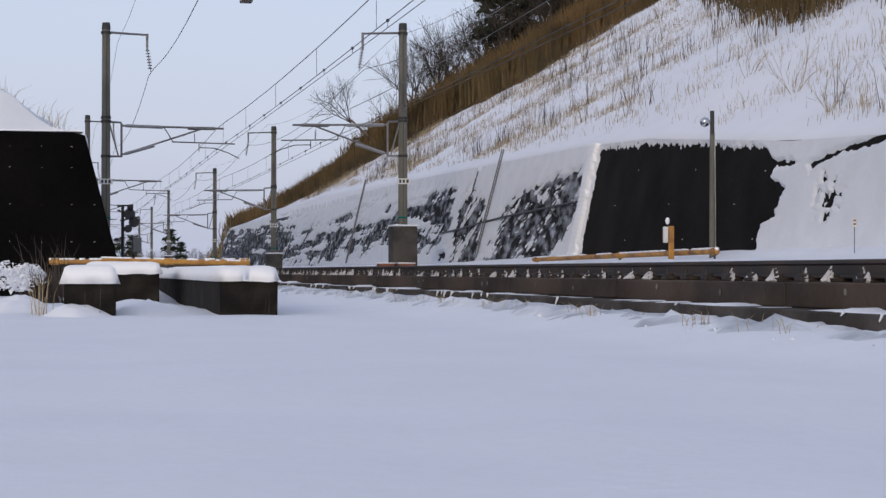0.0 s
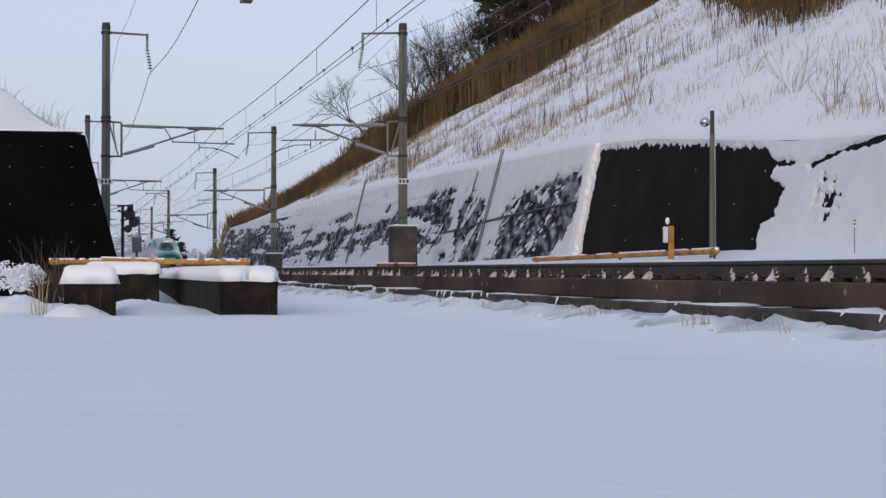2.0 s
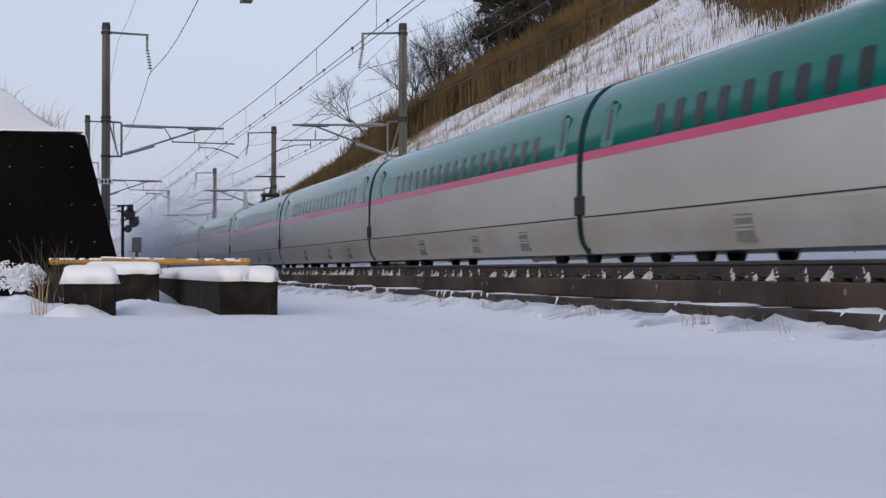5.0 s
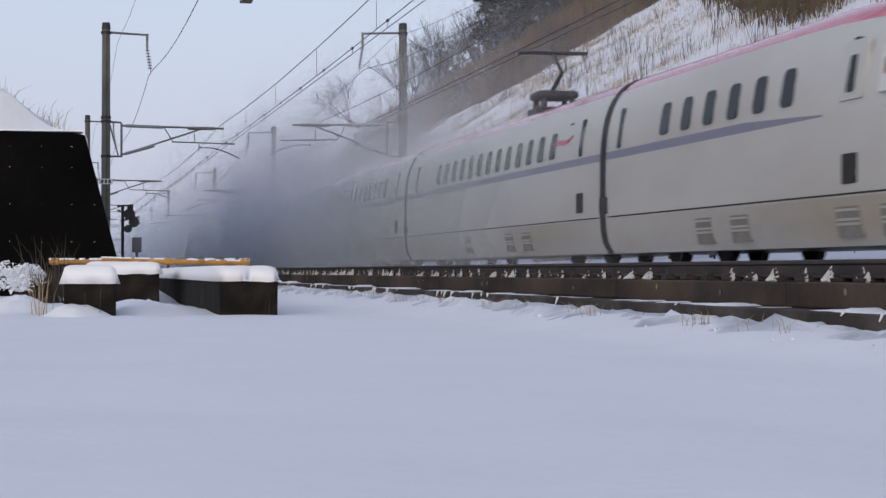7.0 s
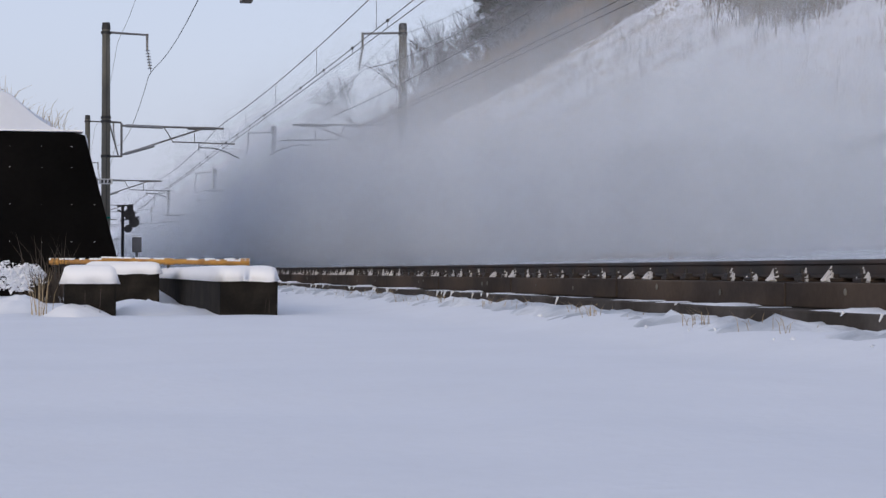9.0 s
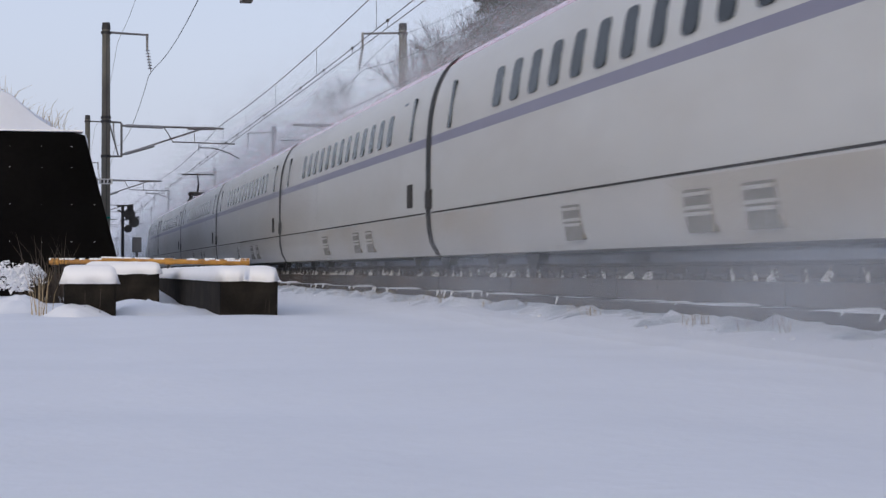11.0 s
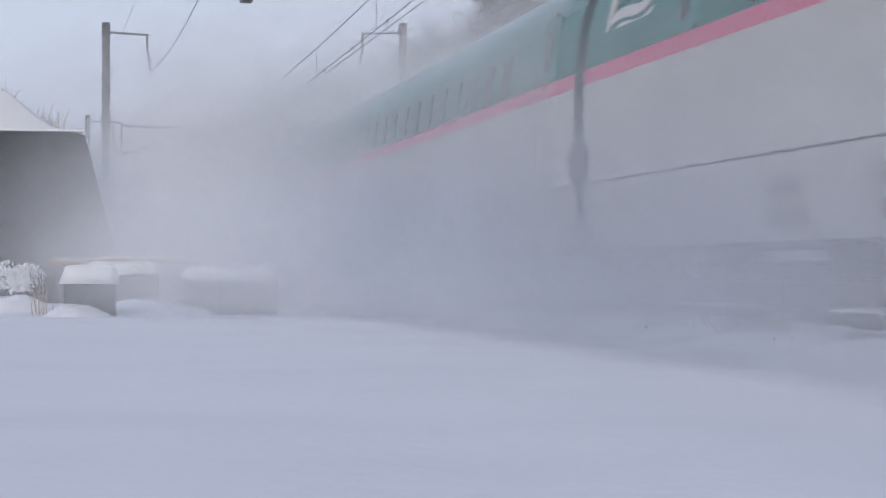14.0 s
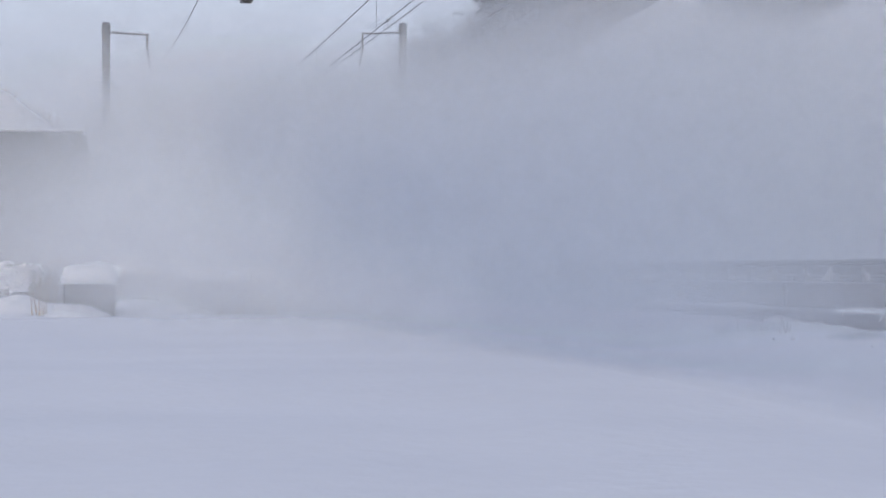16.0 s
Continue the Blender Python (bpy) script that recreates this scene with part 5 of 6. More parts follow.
def build_teal():
    """Ten coaches; the tip is at the origin and the train lies along +y."""
    t = empty("bullet_train", pose(C2, 0, RAIL_Z), "teal and white bullet train with a pink band and long nose", "train", "bullet trains")
    mats = (M_SKIRT, M_BODYWHITE, M_PINK, M_GREEN, None, M_GREEN)

    head_s = [0, 0.05, 0.12, 0.25, 0.4, 0.7, 1.0, 1.5, 2.0, 2.6, 3.2, 4.0, 4.6, 5.2, 5.8, 6.2, 6.5, 6.9, 7.3, 7.7, 8.1, 8.5, 9.0, 9.7, 10.5, 11.5, 12.5, 13.5, 14.5, 17, 20, 23, 26.36]
    y = 0.0
    for c in range(10):
        if c in (0, 9):
            y0, sg = (0.0, 1) if c == 0 else (253.0, -1)
            body = loft_car(t, TEAL, head_s, sg, y0, mats, "upper_shell")
            cab_canopy(body, lambda s, y0=y0, sg=sg: y0 + sg * s)
            place = lambda s, y0=y0, sg=sg: y0 + sg * s
            wins = [16.0 + 1.02 * i for i in range(6)]
            for side in (-1, 1):
                for s in wins:
                    fix("window", PANE_TEAL, body, TEAL, 30, place(s), 2.50, side)
                fix("door", DOOR_SEAM, body, TEAL, 30, place(14.0), 2.60, side)
                fix("door_glass", DOOR_GLASS, body, TEAL, 30, place(14.0), 2.70, side)
                fix("door", DOOR_SEAM, body, TEAL, 30, place(23.0), 2.60, side)
                fix("door_glass", DOOR_GLASS, body, TEAL, 30, place(23.0), 2.70, side)
                fix("poster", POSTER, body, TEAL, 30, place(15.0), 2.42, side)
                fix("poster_mark", POSTER_MARK, body, TEAL, 30, place(15.0), 2.45, side)
                for s in (18.5, 20.6, 13.2):
                    fix("vent", VENT, body, TEAL, 30, place(s), 0.55, side)
                    for i in range(6):
                        fix("vent_bar", VENT_BAR, body, TEAL, 30, place(s), 0.40 + 0.062 * i, side)
            seam_line(body, TEAL, 30, *sorted((place(9.5), place(26.1))), 0.94)
            swoosh(body, side_x(TEAL, 30, 2.6), place(24.9), 2.55, M_WHITEPAINT)
            for s in (5.2, 22.6):
                bogie(body, place(s), 1.675)
            # pale fender over the shoulder
            for sx in (-1, 1):
                bm = bmesh.new()
                bmesh.ops.create_uvsphere(bm, u_segments=28, v_segments=14, radius=1.0)
                for v in bm.verts:
                    s = 6.4 + 4.6 * v.co.y
                    z = 1.10 + 0.52 * v.co.z + 0.05 * (s - 6.4)
                    v.co = Vector((sx * (lerp_table(TEAL.half, s) - 0.235 + 0.28 * max(0.0, v.co.x * sx) ** 0.6), place(s), z))
                part("fender", bm, M_BODYWHITE, body, "pale swept fender", smooth=True)
            for k in (-1.5, -0.5, 0.5, 1.5):
                bm = bmesh.new()
                bmesh.ops.create_uvsphere(bm, u_segments=10, v_segments=6, radius=0.06,
                                          matrix=Matrix.Translation((k * 0.19, place(7.75), 3.075 - 0.022 * k * k)) @ Matrix.Diagonal((1.3, 1.2, 0.7, 1)))
                part("headlamp", bm, M_LAMP if c == 0 else M_GLASS, body, "row of small lamps above the windscreen")
            part("under_nose", box(-1.0, 1.0, *sorted((place(1.6), place(5))), 0.12, 0.40, 0.08), M_SKIRT, body, "grey plough under the nose")
            # seam round the coupler cover
            bm = bmesh.new()
            ring = TEAL.ring(2.3, (4, 6, 2, 20))
            pts = [(-x * 1.004, place(2.3), z + 0.004) for x, z in ring] + [(x * 1.004, place(2.3), z + 0.004) for x, z in reversed(ring[:-1])]
            for a, b in zip(pts, pts[1:]):
                add_rod(bm, a, b, 0.012, 0.012, 5)
            part("nose_seam", bm, M_BOGIE, body)
        else:
            a = 26.5 + 25.0 * (c - 1)
            body = loft_car(t, TEAL, middle_stations(24.76), 1, a + 0.12 - 40, mats, "upper_shell")
            for side in (-1, 1):
                for i in range(17):
                    fix("window", PANE_TEAL, body, TEAL, 30, a + 3.6 + 1.04 * i, 2.50, side)
                for yy in (1.5, 23.2):
                    fix("door", DOOR_SEAM, body, TEAL, 30, a + yy, 2.60, side)
                    fix("door_glass", DOOR_GLASS, body, TEAL, 30, a + yy, 2.70, side)
                    fix("door_edge", DOOR_LOW, body, TEAL, 30, a + yy + 0.42, 1.55, side)
                fix("display", DISPLAY, body, TEAL, 30, a + 2.6, 2.98, side)
                for yy in (4.6, 9.4, 16.2):
                    fix("vent", VENT, body, TEAL, 30, a + yy, 0.55, side)
                    for i in range(6):
                        fix("vent_bar", VENT_BAR, body, TEAL, 30, a + yy, 0.40 + 0.062 * i, side)
            seam_line(body, TEAL, 30, a + 0.3, a + 24.7, 0.94)
            for yy in (3.4, 21.6):
                bogie(body, a + yy, 1.675)
            if c in (2, 6):
                shield(body, a + 22.6, 3.66, M_BODYWHITE)
                pantograph(body, a + 18.8, 3.62)
        # gangway after this coach
        if c < 9:
            g = 26.5 + 25.0 * c
            ring = TEAL.ring(40, (3, 4, 2, 12))
            pts = [(-x * 1.006, z * 1.004) for x, z in ring] + [(x * 1.006, z * 1.004) for x, z in reversed(ring[:-1])]
            n = len(pts)
            verts = [(x, yy, z) for yy in (g - 0.19, g + 0.17) for x, z in pts]
            faces = [(k, k + 1, k + 1 + n, k + n) for k in range(n - 1)]
            link_mesh("gangway", verts, faces, M_GANGGREEN, body, "dark ribbed gangway cover", smooth=True)
            for sx in (-1, 1):
                part("jumper_box", box(*sorted((sx * 1.50, sx * 1.72)), g - 0.36, g + 0.28, 0.98, 1.36, 0.03), M_BOGIE, body, "dark jumper box between coaches")
                part("jumper_cable", rod((sx * 1.6, g, 1.1), (sx * 1.5, g - 0.25, 0.3), 0.06, 0.05, 8), M_BOGIE, body)
    return t


def build_white():
    """Seven coaches; the tip is at the origin and the train lies along +y."""
    t = empty("express_train", pose(C2, 253.2, RAIL_Z), "white bullet train with crimson nose and violet-grey band", "train", "bullet trains")
    mats = (M_SKIRT, M_BODYWHITE, M_SILVERBAND, M_BODYWHITE, M_CRIMSON, M_CRIMSON)

    def glass(s, e):
        return 5.55 < s < 7.75 and e > 0.25

    def coat(s, e, k, key):
        if k == 2 and s < 9.6:
            return 6 if s > 0.35 else key
        if k == 2 and s < 12.4:
            return 3
        if k == 3 and (s < 2.4 or (s < 5.5 and e > 0.55)):
            return 6
        return key

    head_s = [0, 0.05, 0.12, 0.25, 0.4, 0.7, 1.0, 1.6, 2.2, 2.9, 3.6, 4.3, 5.0, 5.5, 5.9, 6.3, 6.8, 7.3, 7.7, 8.3, 9.0, 10, 11, 12, 13, 15, 17, 19, 22.27]
    total = 22.4 * 2 + 20.5 * 5
    for c in range(7):
        if c in (0, 6):
            y0, sg = (0.0, 1) if c == 0 else (total, -1)
            body = loft_car(t, WHITE, head_s, sg, y0, mats, "upper_shell", glass, coat)
            place = lambda s, y0=y0, sg=sg: y0 + sg * s
            for side in (-1, 1):
                for i in range(6):
                    fix("window", PANE_WHITE, body, WHITE, 30, place(13.3 + 1.1 * i), 2.52, side)
                fix("door", DOOR_SEAM_W, body, WHITE, 30, place(11.1), 2.55, side)
                fix("door_glass", DOOR_GLASS, body, WHITE, 30, place(11.1), 2.62, side)
                fix("poster", POSTER, body, WHITE, 30, place(10.0), 2.48, side)
                fix("poster_mark", POSTER_MARK, body, WHITE, 30, place(10.0), 2.5, side)
                fix("door_glass", DOOR_GLASS, body, WHITE, 30, place(21.4), 2.55, side)
                fix("hatch", HATCH, body, WHITE, 30, place(11.1), 1.25, side)
                for s in (9.8, 11.2, 15.2, 16.8):
                    fix("vent", VENT, body, WHITE, 30, place(s), 0.55, side)
                    for i in range(6):
                        fix("vent_bar", VENT_BAR, body, WHITE, 30, place(s), 0.40 + 0.062 * i, side)
            seam_line(body, WHITE, 30, *sorted((place(8.0), place(22.0))), 0.92)
            for s in (5.0, 18.8):
                bogie(body, place(s), 1.475)
            part("under_nose", box(-1.0, 1.0, *sorted((place(0.9), place(4.5))), 0.14, 0.45, 0.1), M_SKIRT, body, "grey plough under the nose")
        else:
            a = 22.4 + 20.5 * (c - 1)
            body = loft_car(t, WHITE, middle_stations(20.28), 1, a + 0.11 - 40, mats, "upper_shell")
            for side in (-1, 1):
                for i in range(13):
                    fix("window", PANE_WHITE, body, WHITE, 30, a + 3.8 + 1.0 * i, 2.52, side)
                fix("door_glass", DOOR_GLASS, body, WHITE, 30, a + 1.6, 2.55, side)
                fix("door_glass", DOOR_GLASS, body, WHITE, 30, a + 18.9, 2.55, side)
                fix("display", DISPLAY, body, WHITE, 30, a + 2.6, 2.98, side)
                fix("hatch", HATCH, body, WHITE, 30, a + 1.6, 1.25, side)
                for yy in (6.0, 7.6, 12.0):
                    fix("vent", VENT, body, WHITE, 30, a + yy, 0.55, side)
                    for i in range(6):
                        fix("vent_bar", VENT_BAR, body, WHITE, 30, a + yy, 0.40 + 0.062 * i, side)
            seam_line(body, WHITE, 30, a + 0.3, a + 20.2, 0.92)
            for yy in (3.0, 17.5):
                bogie(body, a + yy, 1.475)
            if c in (1, 5):
                pantograph(body, a + 9.0, 3.58)
            if c == 1:
                swoosh(body, side_x(WHITE, 30, 2.6), a + 1.2 + 2.0, 2.6, M_CRIMSON, True)
        if c < 6:
            g = 22.4 + 20.5 * c
            ring = WHITE.ring(40, (3, 4, 2, 12))
            pts = [(-x * 1.006, z * 1.004) for x, z in ring] + [(x * 1.006, z * 1.004) for x, z in reversed(ring[:-1])]
            n = len(pts)
            verts = [(x, yy, z) for yy in (g - 0.20, g + 0.18) for x, z in pts]
            link_mesh("gangway", verts, [(k, k + 1, k + 1 + n, k + n) for k in range(n - 1)], M_GANGWAY, body, "dark ribbed gangway cover", smooth=True)
            for sx in (-1, 1):
                part("jumper_box", box(*sorted((sx * 1.30, sx * 1.50)), g - 0.30, g + 0.22, 0.98, 1.3, 0.03), M_BOGIE, body, "dark jumper box between coaches")
    return t


TEAL_TRAIN = build_teal()
WHITE_TRAIN = build_white()
TEAL_TRAIN_2 = copy_thing(TEAL_TRAIN, pose(C1, -1200, RAIL_Z))
WHITE_TRAIN_2 = copy_thing(WHITE_TRAIN, pose(C1, -900, RAIL_Z))


# ---------------------------------------------------------------- powder snow raised by the trains
def powder(name, density, scale=0.22, seed=0.0):
    """Airborne powder: scattering flakes with gaps between, thinning towards the rim of each billow."""
    m = bpy.data.materials.new(name)
    m.use_nodes = True
    n, l = m.node_tree.nodes, m.node_tree.links
    n.clear()
    out = n.new("ShaderNodeOutputMaterial")
    mix, clear_ = n.new("ShaderNodeMixShader"), n.new("ShaderNodeBsdfTransparent")
    dif, tra, both = n.new("ShaderNodeBsdfDiffuse"), n.new("ShaderNodeBsdfTranslucent"), n.new("ShaderNodeMixShader")
    dif.inputs[0].default_value = (0.765, 0.815, 0.885, 1)
    tra.inputs[0].default_value = (0.765, 0.815, 0.885, 1)
    both.inputs[0].default_value = 0.42
    l.new(dif.outputs[0], both.inputs[1])
    l.new(tra.outputs[0], both.inputs[2])
    tc = n.new("ShaderNodeTexCoord")
    mp = n.new("ShaderNodeMapping")
    mp.inputs["Location"].default_value = (seed, seed * 2, 0)
    mp.inputs["Scale"].default_value = (1, 0.6, 1.1)
    l.new(tc.outputs["Object"], mp.inputs[0])
    nz = n.new("ShaderNodeTexNoise")
    nz.inputs["Scale"].default_value, nz.inputs["Detail"].default_value = scale, 5
    nz.inputs["Roughness"].default_value = 0.55
    nz.inputs["Distortion"].default_value = 0.6
    l.new(mp.outputs[0], nz.inputs[0])
    sp = n.new("ShaderNodeSeparateXYZ")
    l.new(tc.outputs["Generated"], sp.inputs[0])

    so = n.new("ShaderNodeSeparateXYZ")
    l.new(tc.outputs["Object"], so.inputs[0])

    def ramp(src, a, b):
        r = n.new("ShaderNodeMapRange")
        r.interpolation_type = "SMOOTHSTEP"
        r.inputs[1].default_value, r.inputs[2].default_value = a, b
        l.new(src, r.inputs[0])
        return r.outputs[0]

    def op(kind, a, b):
        q = n.new("ShaderNodeMath")
        q.operation = kind
        for i, v in enumerate((a, b)):
            if isinstance(v, float):
                q.inputs[i].default_value = v
            else:
                l.new(v, q.inputs[i])
        return q.outputs[0]

    fall = op("MULTIPLY", op("MULTIPLY", ramp(sp.outputs["Y"], 0.0, 0.5), ramp(sp.outputs["Y"], 1.0, 0.5)),
              op("MULTIPLY", ramp(sp.outputs["Z"], 1.0, 0.20), ramp(so.outputs["Z"], 0.0, 0.75)))
    wisp = ramp(nz.outputs[0], 0.28, 0.72)
    body = op("MULTIPLY", fall, op("ADD", op("MULTIPLY", wisp, 0.75), op("MULTIPLY", fall, 0.35)))
    alpha = op("MULTIPLY", body, density)
    l.new(op("MINIMUM", alpha, 0.24), mix.inputs[0])
    l.new(clear_.outputs[0], mix.inputs[1])
    l.new(both.outputs[0], mix.inputs[2])
    l.new(mix.outputs[0], out.inputs[0])
    return m


POWDER = {k: powder("airborne_powder_snow", v, 0.22, i * 3.7) for i, (k, v) in enumerate((("thin", 0.22), ("mid", 0.27), ("dense", 0.30)))}
CLOUD_PATHS = []
cloud_seed = [0]


def billow(length, height, bow, dens, layers):
    """Curved, wavy sheets of powder, one behind the other."""
    cloud_seed[0] += 1
    sd = cloud_seed[0] * 5.3
    verts, faces = [], []
    nu, nv = 26, 10
    for layer in range(layers):
        b0 = len(verts)
        for j in range(nv + 1):
            for i in range(nu + 1):
                u, v = i / nu, j / nv
                y, z = (u - 0.5) * length, v * height
                x = bow * noise.noise(Vector((y * 0.06, z * 0.09, sd + layer * 9))) + (layer - 0.5 * (layers - 1)) * (0.16 + 0.25 * bow) - 0.03 * z
                verts.append((x, y, z))
        for j in range(nv):
            for i in range(nu):
                k = b0 + j * (nu + 1) + i
                faces.append((k, k + 1, k + nu + 2, k + nu + 1))
    ob = link_mesh("snow_plume", verts, faces, POWDER[dens], smooth=True)
    tagged(ob, "drifting billow of powder snow raised by a passing train", "snow cloud", kind="stuff")
    return ob


T_ROWS = [0.5 * i for i in range(33)]


def trail_first(d, y_end, x, length, height, dens, rz=0.0, lam=2.0, z=0.5, bow=0.9, drift=(0.0, 0.0, 0.0)):
    """Powder that runs d metres behind the first train's tip, then slows and hangs at y_end."""
    ob = billow(length, height, bow, dens, {"thin": 1, "mid": 2, "dense": 4}[dens])
    t0 = 4.2 + (2.9 - (y_end + 87.5 / lam - d)) / 87.5
    rows = []
    for t in T_ROWS:
        if t < t0:
            y, w = 2.9 - 87.5 * (t - 4.2) + d, 0.0
        else:
            w = t - t0
            y = y_end + 87.5 / lam * math.exp(-lam * w)
        rows.append((t, pose(x + drift[0] * w, y + drift[1] * w, z + drift[2] * w, 0, 0, rz)))
    CLOUD_PATHS.append((ob, rows))


def trail_second(d, y_end, x, length, height, dens, rz=0.0, lam=2.0, z=0.0, bow=0.9, drift=(0.0, 0.0, 0.0), x0=None):
    """Powder that runs d metres behind the coupling of the second train, then slows and hangs, drifting aside."""
    ob = billow(length, height, bow, dens, {"thin": 1, "mid": 2, "dense": 4}[dens])
    t0 = 11.5 + (y_end - 86.5 / lam + d - 30.4) / 86.5
    x0 = x if x0 is None else x0
    rows = []
    for t in T_ROWS:
        if t < t0:
            y, w = 30.4 + 86.5 * (t - 11.5) - d, 0.0
        else:
            w = t - t0
            y = y_end - 86.5 / lam * math.exp(-lam * w)
        k = ease(0.15, 1.6, w)
        rows.append((t, pose(x0 + (x - x0) * k + drift[0] * w, y + drift[1] * w, z + drift[2] * w, 0, 0, rz)))
    CLOUD_PATHS.append((ob, rows))


# first train: veil beside it, haze over the slope, then the dense wake
for d, ye, ln, h, dens in ((108, 120, 110, 5.0, "thin"), (150, 180, 170, 7.0, "mid"), (190, 270, 220, 9.0, "mid"),
                           (225, 120, 120, 7.5, "mid"), (265, 95, 100, 8.0, "mid"), (310, 78, 84, 7.5, "mid"), (355, 60, 70, 7.5, "thin"), (325, 36, 60, 4.6, "mid"), (290, 32, 56, 3.4, "thin")):
    trail_first(d, ye, 9.2, ln, h, dens, bow=0.25, z=0.1)
# billows that burst out where the two sets are coupled
for d, ye, x, ln, h, dens in ((252, 68, 9.1, 84, 8.5, "dense"), (258, 80, 9.0, 90, 9.5, "mid"), (268, 88, 9.3, 90, 8.5, "dense"), (300, 48, 9.2, 60, 6.5, "thin"),
                              (256, 74, 13.6, 76, 13.0, "mid"), (280, 58, 14.6, 66, 13.5, "thin"), (285, 110, 14.0, 100, 14.0, "dense")):
    trail_first(d, ye, x, ln, h, dens, rz=2 if x < 10 else 10, bow=0.3, z=0.1, lam=4.0)
for i in range(8):
    trail_first(235 + 20 * i, 90 + 28 * (i * 5 % 8), 14.4 + (i % 3), 40, 12.0 + 0.9 * (i % 4), "dense" if i % 2 else "mid", rz=24 + 5 * (i % 3), drift=(0.1, -0.6, 0.05))
for i in range(20):
    ye = 24 + 9 * i if i < 10 else 115 + 22 * (i - 10)
    trail_first(408 + 7 * i, ye, 11.8 + 1.8 * (i % 3), 34 + 1.2 * i, 6.6 + 0.7 * (i * 3 % 4), "dense" if i % 3 else "mid",
                rz=(20, 32, 12, 26)[i % 4], lam=4.0, drift=(-0.12, -0.35, 0.05), bow=1.2)

# second train: low spray, veil beside it, curtains that spread over the field, and its wake
for d, ye, x, ln, h, dens in ((-60, 16, 4.9, 34, 1.7, "mid"), (-45, 34, 4.8, 44, 1.8, "mid"), (-5, 20, 4.5, 36, 2.2, "mid"), (15, 40, 4.6, 44, 2.5, "mid"), (35, 15, 4.3, 30, 2.6, "mid"), (60, 24, 4.2, 36, 2.8, "dense"),
                              (10, 90, 4.9, 90, 6.5, "dense"), (40, 60, 4.7, 50, 5.5, "mid"), (50, 125, 4.8, 120, 7.5, "dense"), (75, 48, 4.4, 44, 5.0, "mid"),
                              (110, 28, 4.0, 40, 4.6, "mid"), (150, 48, 4.0, 50, 6.0, "mid"), (85, 17, 4.3, 34, 4.2, "thin"), (170, 16, 3.9, 34, 4.4, "mid"), (200, 30, 3.8, 44, 6.0, "mid"), (235, 17, 3.7, 34, 3.6, "mid"), (-40, 130, 5.0, 120, 5.5, "dense"), (-20, 75, 4.9, 60, 4.6, "mid"), (8, 40, 4.5, 52, 3.6, "mid"), (2, 62, 4.7, 60, 5.0, "dense"), (300, 20, 4.3, 40, 2.4, "mid"), (330, 32, 4.2, 44, 2.6, "mid")):
    trail_second(d, ye, x, ln * 1.35, h * 1.1, dens, bow=0.22, z=-0.25, drift=(-0.2, 0.2, 0.0), x0=x if h < 3 else 7.38, lam=2.0 if h < 3 else 4.0)
# curtains: distance behind, place, width, height, turn
for d, ye, x, ln, h, dens, rz in ((76, 62, 8.0, 30, 10.5, "dense", 80), (62, 48, 6.0, 22, 8.0, "mid", 95), (46, 42, 5.0, 16, 6.0, "dense", 84), (45, 24, 3.6, 10, 3.2, "dense", 92), (120, 75, 6.0, 34, 13.0, "mid", 88),
                                  (60, 33, 4.6, 13, 4.0, "dense", 78), (130, 55, 4.0, 28, 12.0, "mid", 90), (110, 40, 4.2, 15, 5.6, "dense", 96), (135, 23, 4.0, 10, 3.2, "mid", 84), (160, 50, 2.5, 28, 12.0, "mid", 86),
                                  (180, 37, 3.4, 16, 6.0, "dense", 92), (215, 22, 4.8, 10, 3.2, "mid", 99), (225, 46, 0.5, 28, 12.0, "mid", 93), (262, 41, 2.4, 18, 7.0, "mid", 86), (255, 20, 4.8, 10, 3.0, "mid", 90),
                                  (292, 44, 0.0, 20, 8.0, "mid", 94), (318, 18, 3.4, 12, 2.4, "thin", 82), (326, 24, 2.0, 14, 3.0, "thin", 93),
                                  (-10, 24.6, 2.8, 9, 2.3, "mid", 90), (0, 62, 4.4, 26, 6.0, "mid", 85), (45, 17, 6.0, 11, 1.9, "mid", 88), (90, 15, 5.8, 10, 1.8, "mid", 95), (140, 14, 5.4, 10, 1.7, "mid", 85), (200, 13.5, 5.0, 10, 1.7, "mid", 92)):
    trail_second(d, ye, x, ln, h, dens, rz=rz, x0=9.5, drift=(-0.3, 0.0, 0.0), bow=0.34, z=-0.4, lam=4.0)
for i in range(14):
    trail_second(258 + 8 * i, (40, 75, 55, 110, 34, 150, 65, 95, 48, 180, 85, 130, 38, 60)[i], 8.0 + 2.2 * (i % 4), 36 + 2 * (i % 5), 6.0 + 0.6 * (i * 3 % 4),
                 "dense" if i % 2 else "mid", rz=(24, 40, 16, 32)[i % 4], drift=(-0.2, -0.2, 0.03), bow=0.8, z=-0.2)


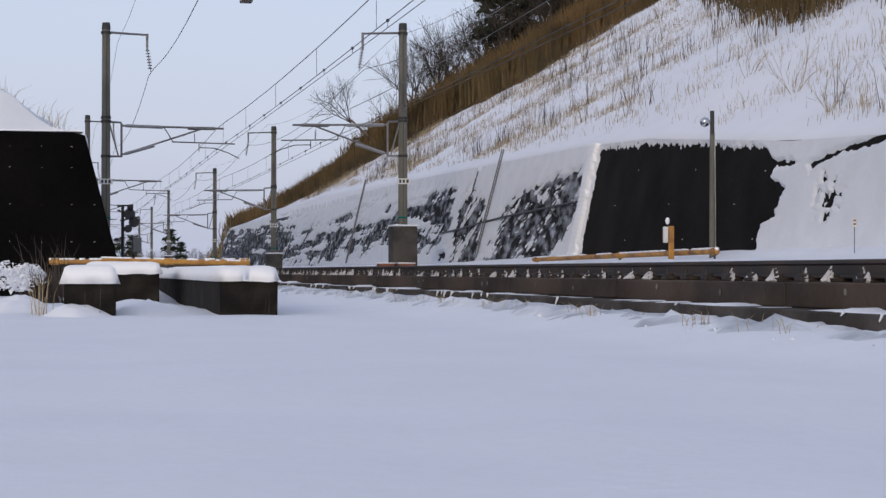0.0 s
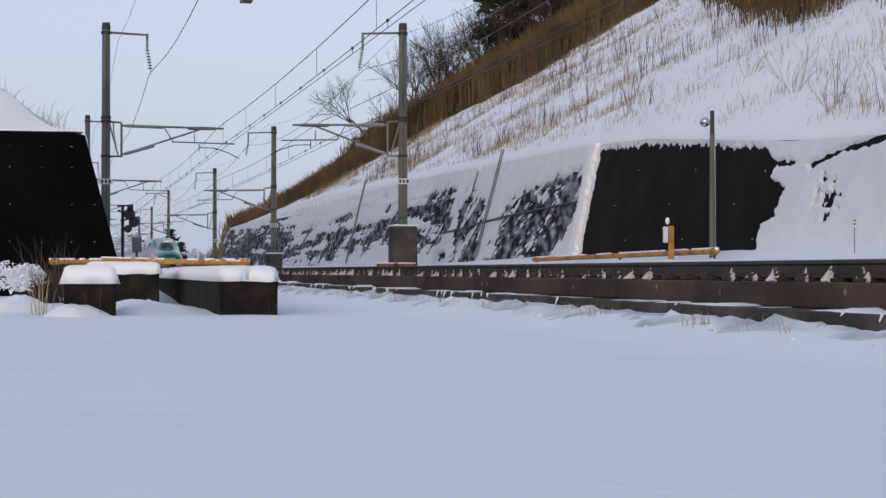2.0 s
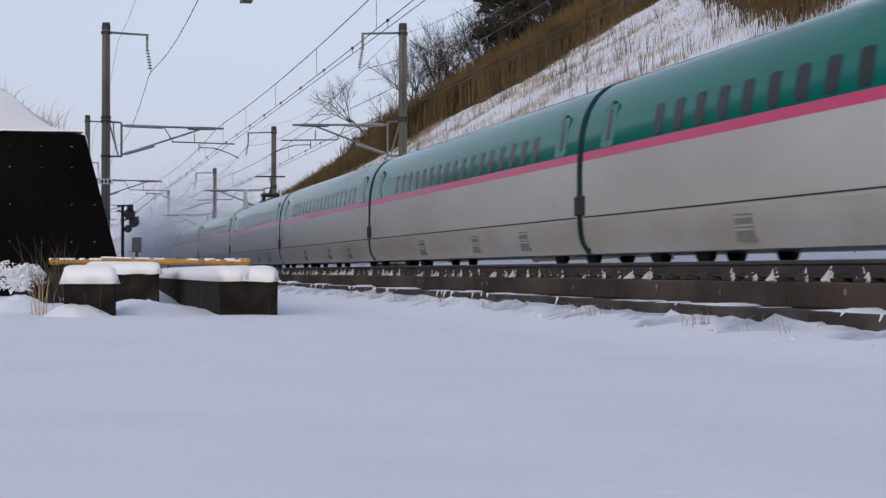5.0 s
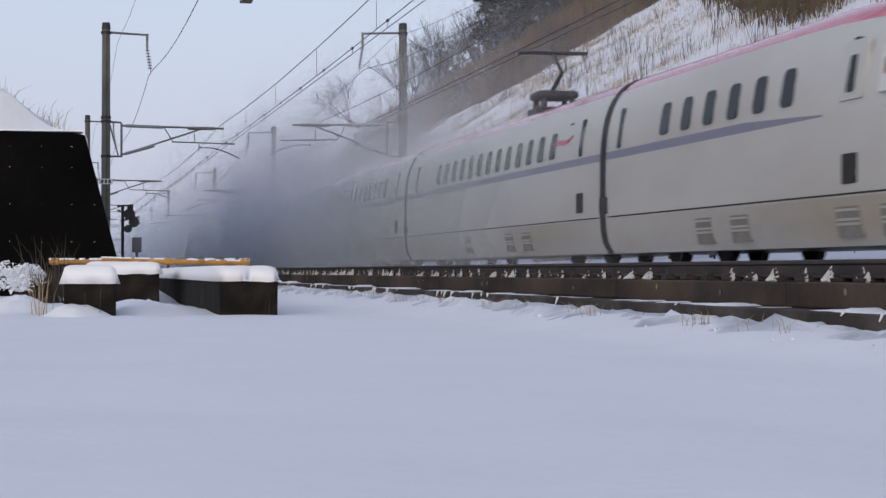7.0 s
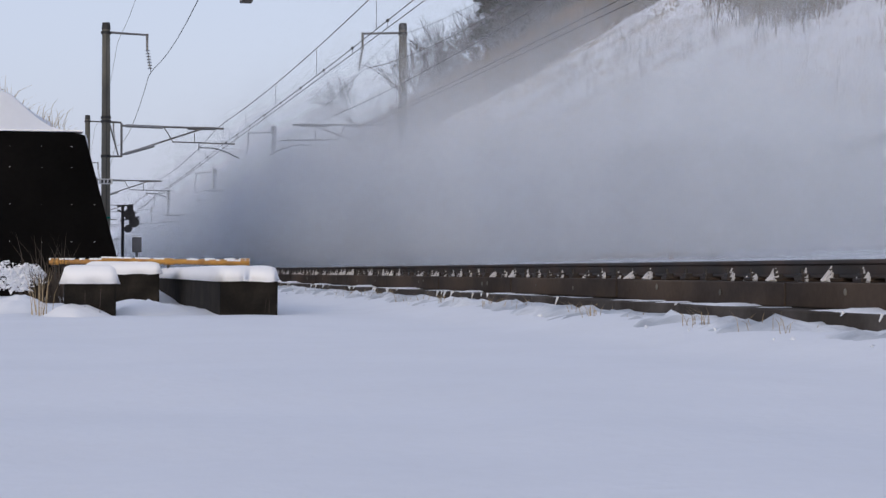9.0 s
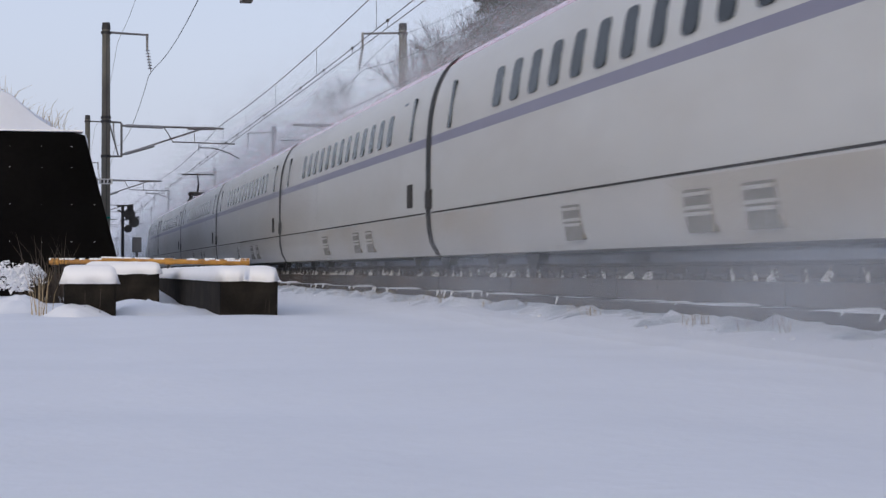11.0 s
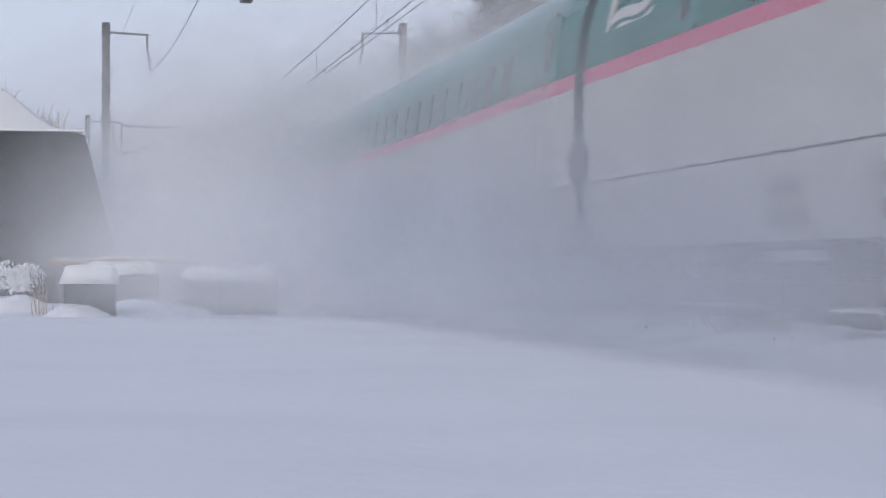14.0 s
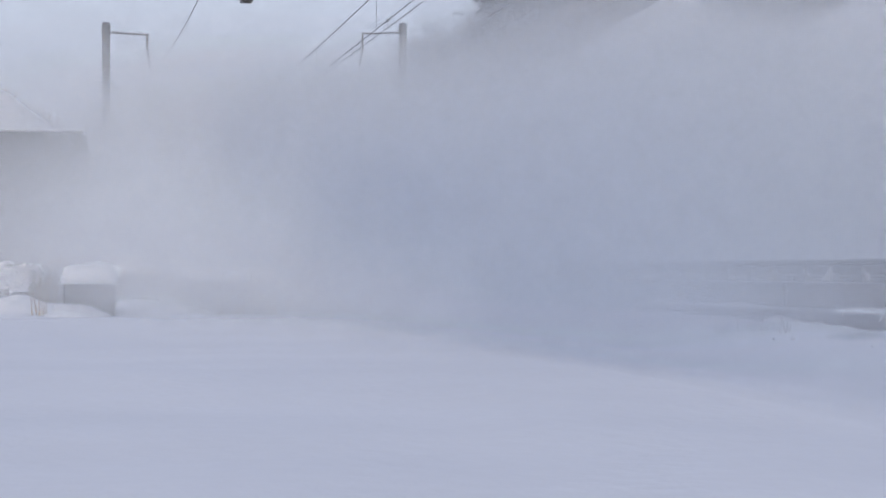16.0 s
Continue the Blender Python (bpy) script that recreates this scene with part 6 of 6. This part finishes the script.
# ---------------------------------------------------------------- slabs and fastenings, piece by piece
def build_track_pieces(track, joint, y_near, y_far, near_rail_only):
    bm = box(-1.17, 1.17, 0.02, 4.965, 0.29, 0.505, 0.012)
    me = bpy.data.meshes.new("slab")
    bm.to_mesh(me)
    bm.free()
    me.materials.append(M_SLAB)
    k0 = math.floor((y_near - joint) / 5)
    for k in range(k0, k0 + int((y_far - y_near) / 5)):
        ob = new("slab", me)
        ob.parent = track
        ob.location = (random.uniform(-0.008, 0.008), joint + 5 * k, random.uniform(-0.006, 0.006))
        ob.rotation_euler = (0, 0, random.uniform(-0.0008, 0.0008))
    far = bmesh.new()
    add_box(far, -1.17, 1.17, y_far - 2, TRACK_END[1], 0.29, 0.50)
    add_box(far, -1.17, 1.17, TRACK_END[0], y_near - 5, 0.29, 0.50)
    part("slab_row", far, M_SLAB, track)["kind"] = "stuff"
    # fastening: clip, bolt, pad and clinging snow
    bm = box(-0.17, 0.17, -0.09, 0.09, 0.0, 0.035, 0.008)
    for sx in (-1, 1):
        add_box(bm, sx * 0.11 - 0.04, sx * 0.11 + 0.04, -0.05, 0.05, 0.03, 0.075, 0.012)
        add_rod(bm, (sx * 0.13, 0, 0.03), (sx * 0.13, 0, 0.115), 0.02, 0.016, 7)
    me_clip = bpy.data.meshes.new("fastening")
    bm.to_mesh(me_clip)
    bm.free()
    me_clip.materials.append(M_RAIL)
    snows = []
    for v in range(4):
        bm = bmesh.new()
        rng = random.Random(90 + v)
        for i in range(9):
            h = rng.uniform(0.06, 0.12) * (1.2 - abs(i - 4) * 0.18)
            add_rod(bm, (-0.17 + rng.uniform(-0.02, 0.02), -0.12 + i * 0.03, 0), (-0.13 + rng.uniform(-0.02, 0.02), -0.10 + i * 0.027, h), rng.uniform(0.02, 0.032), 0.006, 6)
        me = bpy.data.meshes.new("fastening_snow")
        bm.to_mesh(me)
        bm.free()
        me.materials.append(M_DIRTYSNOW)
        snows.append(me)
    rail_x = (-0.75,) if near_rail_only else (-0.75, 0.75)
    n = 0
    i0 = math.ceil((y_near - joint) / 0.625)
    for gx in rail_x:
        for i in range(i0, i0 + 120):
            y = joint + 0.31 + 0.625 * i
            ob = new("fastening", me_clip)
            ob.parent = track
            ob.location = (gx, y, 0.505)
            if gx < 0 and random.random() < 0.9:
                sn = new("fastening_snow", snows[(i * 7) % 4])
                sn.parent = track
                sn.location = (gx, y, 0.505)
                sn.scale = (random.uniform(0.7, 1.05), random.uniform(0.6, 1.2), random.uniform(0.75, 1.15))
            n += 1


build_track_pieces(TRACK_NEAR, 15.3, 8.0, 330.0, True)
build_track_pieces(TRACK_FAR, 17.0, 30.0, 130.0, True)

# pale chipped spots on the slab flanks
rng = random.Random(15)
bm = bmesh.new()
for k in range(-1, 14):
    for f in (0.28, 0.33, 0.72):
        if rng.random() < 0.75:
            y = 15.3 + 5 * k + 5 * f + rng.uniform(-0.15, 0.15)
            r = rng.uniform(0.02, 0.035)
            bmesh.ops.create_uvsphere(bm, u_segments=8, v_segments=5, radius=r,
                                      matrix=Matrix.Translation((-1.175, y, 0.41 + rng.uniform(-0.03, 0.03))) @ Matrix.Diagonal((0.3, 1, 1, 1)))
part("socket_plugs", bm, M_POST, TRACK_NEAR, "pale plugs in the slab flanks")


# ---------------------------------------------------------------- movement
V1, V2 = 87.5, 86.5


def tip1(t):
    return 3.6 - V1 * (t - 4.2)


def couple2(t):
    return 30.4 + V2 * (t - 11.5)


def motions():
    for ob, lag in ((TEAL_TRAIN, 0.0), (WHITE_TRAIN, 253.2)):
        walk(ob, [(t, pose(C2, tip1(t) + lag, RAIL_Z)) for t in (0.0, 4.0, 8.0, 12.0, 16.0)])
    for ob, lag in ((TEAL_TRAIN_2, -253.1), (WHITE_TRAIN_2, -0.4)):
        walk(ob, [(t, pose(C1, couple2(t) + lag, RAIL_Z - 0.08)) for t in (0.0, 4.0, 8.0, 12.0, 16.0)])
    for ob, rows in CLOUD_PATHS:
        walk(ob, rows)


motions()
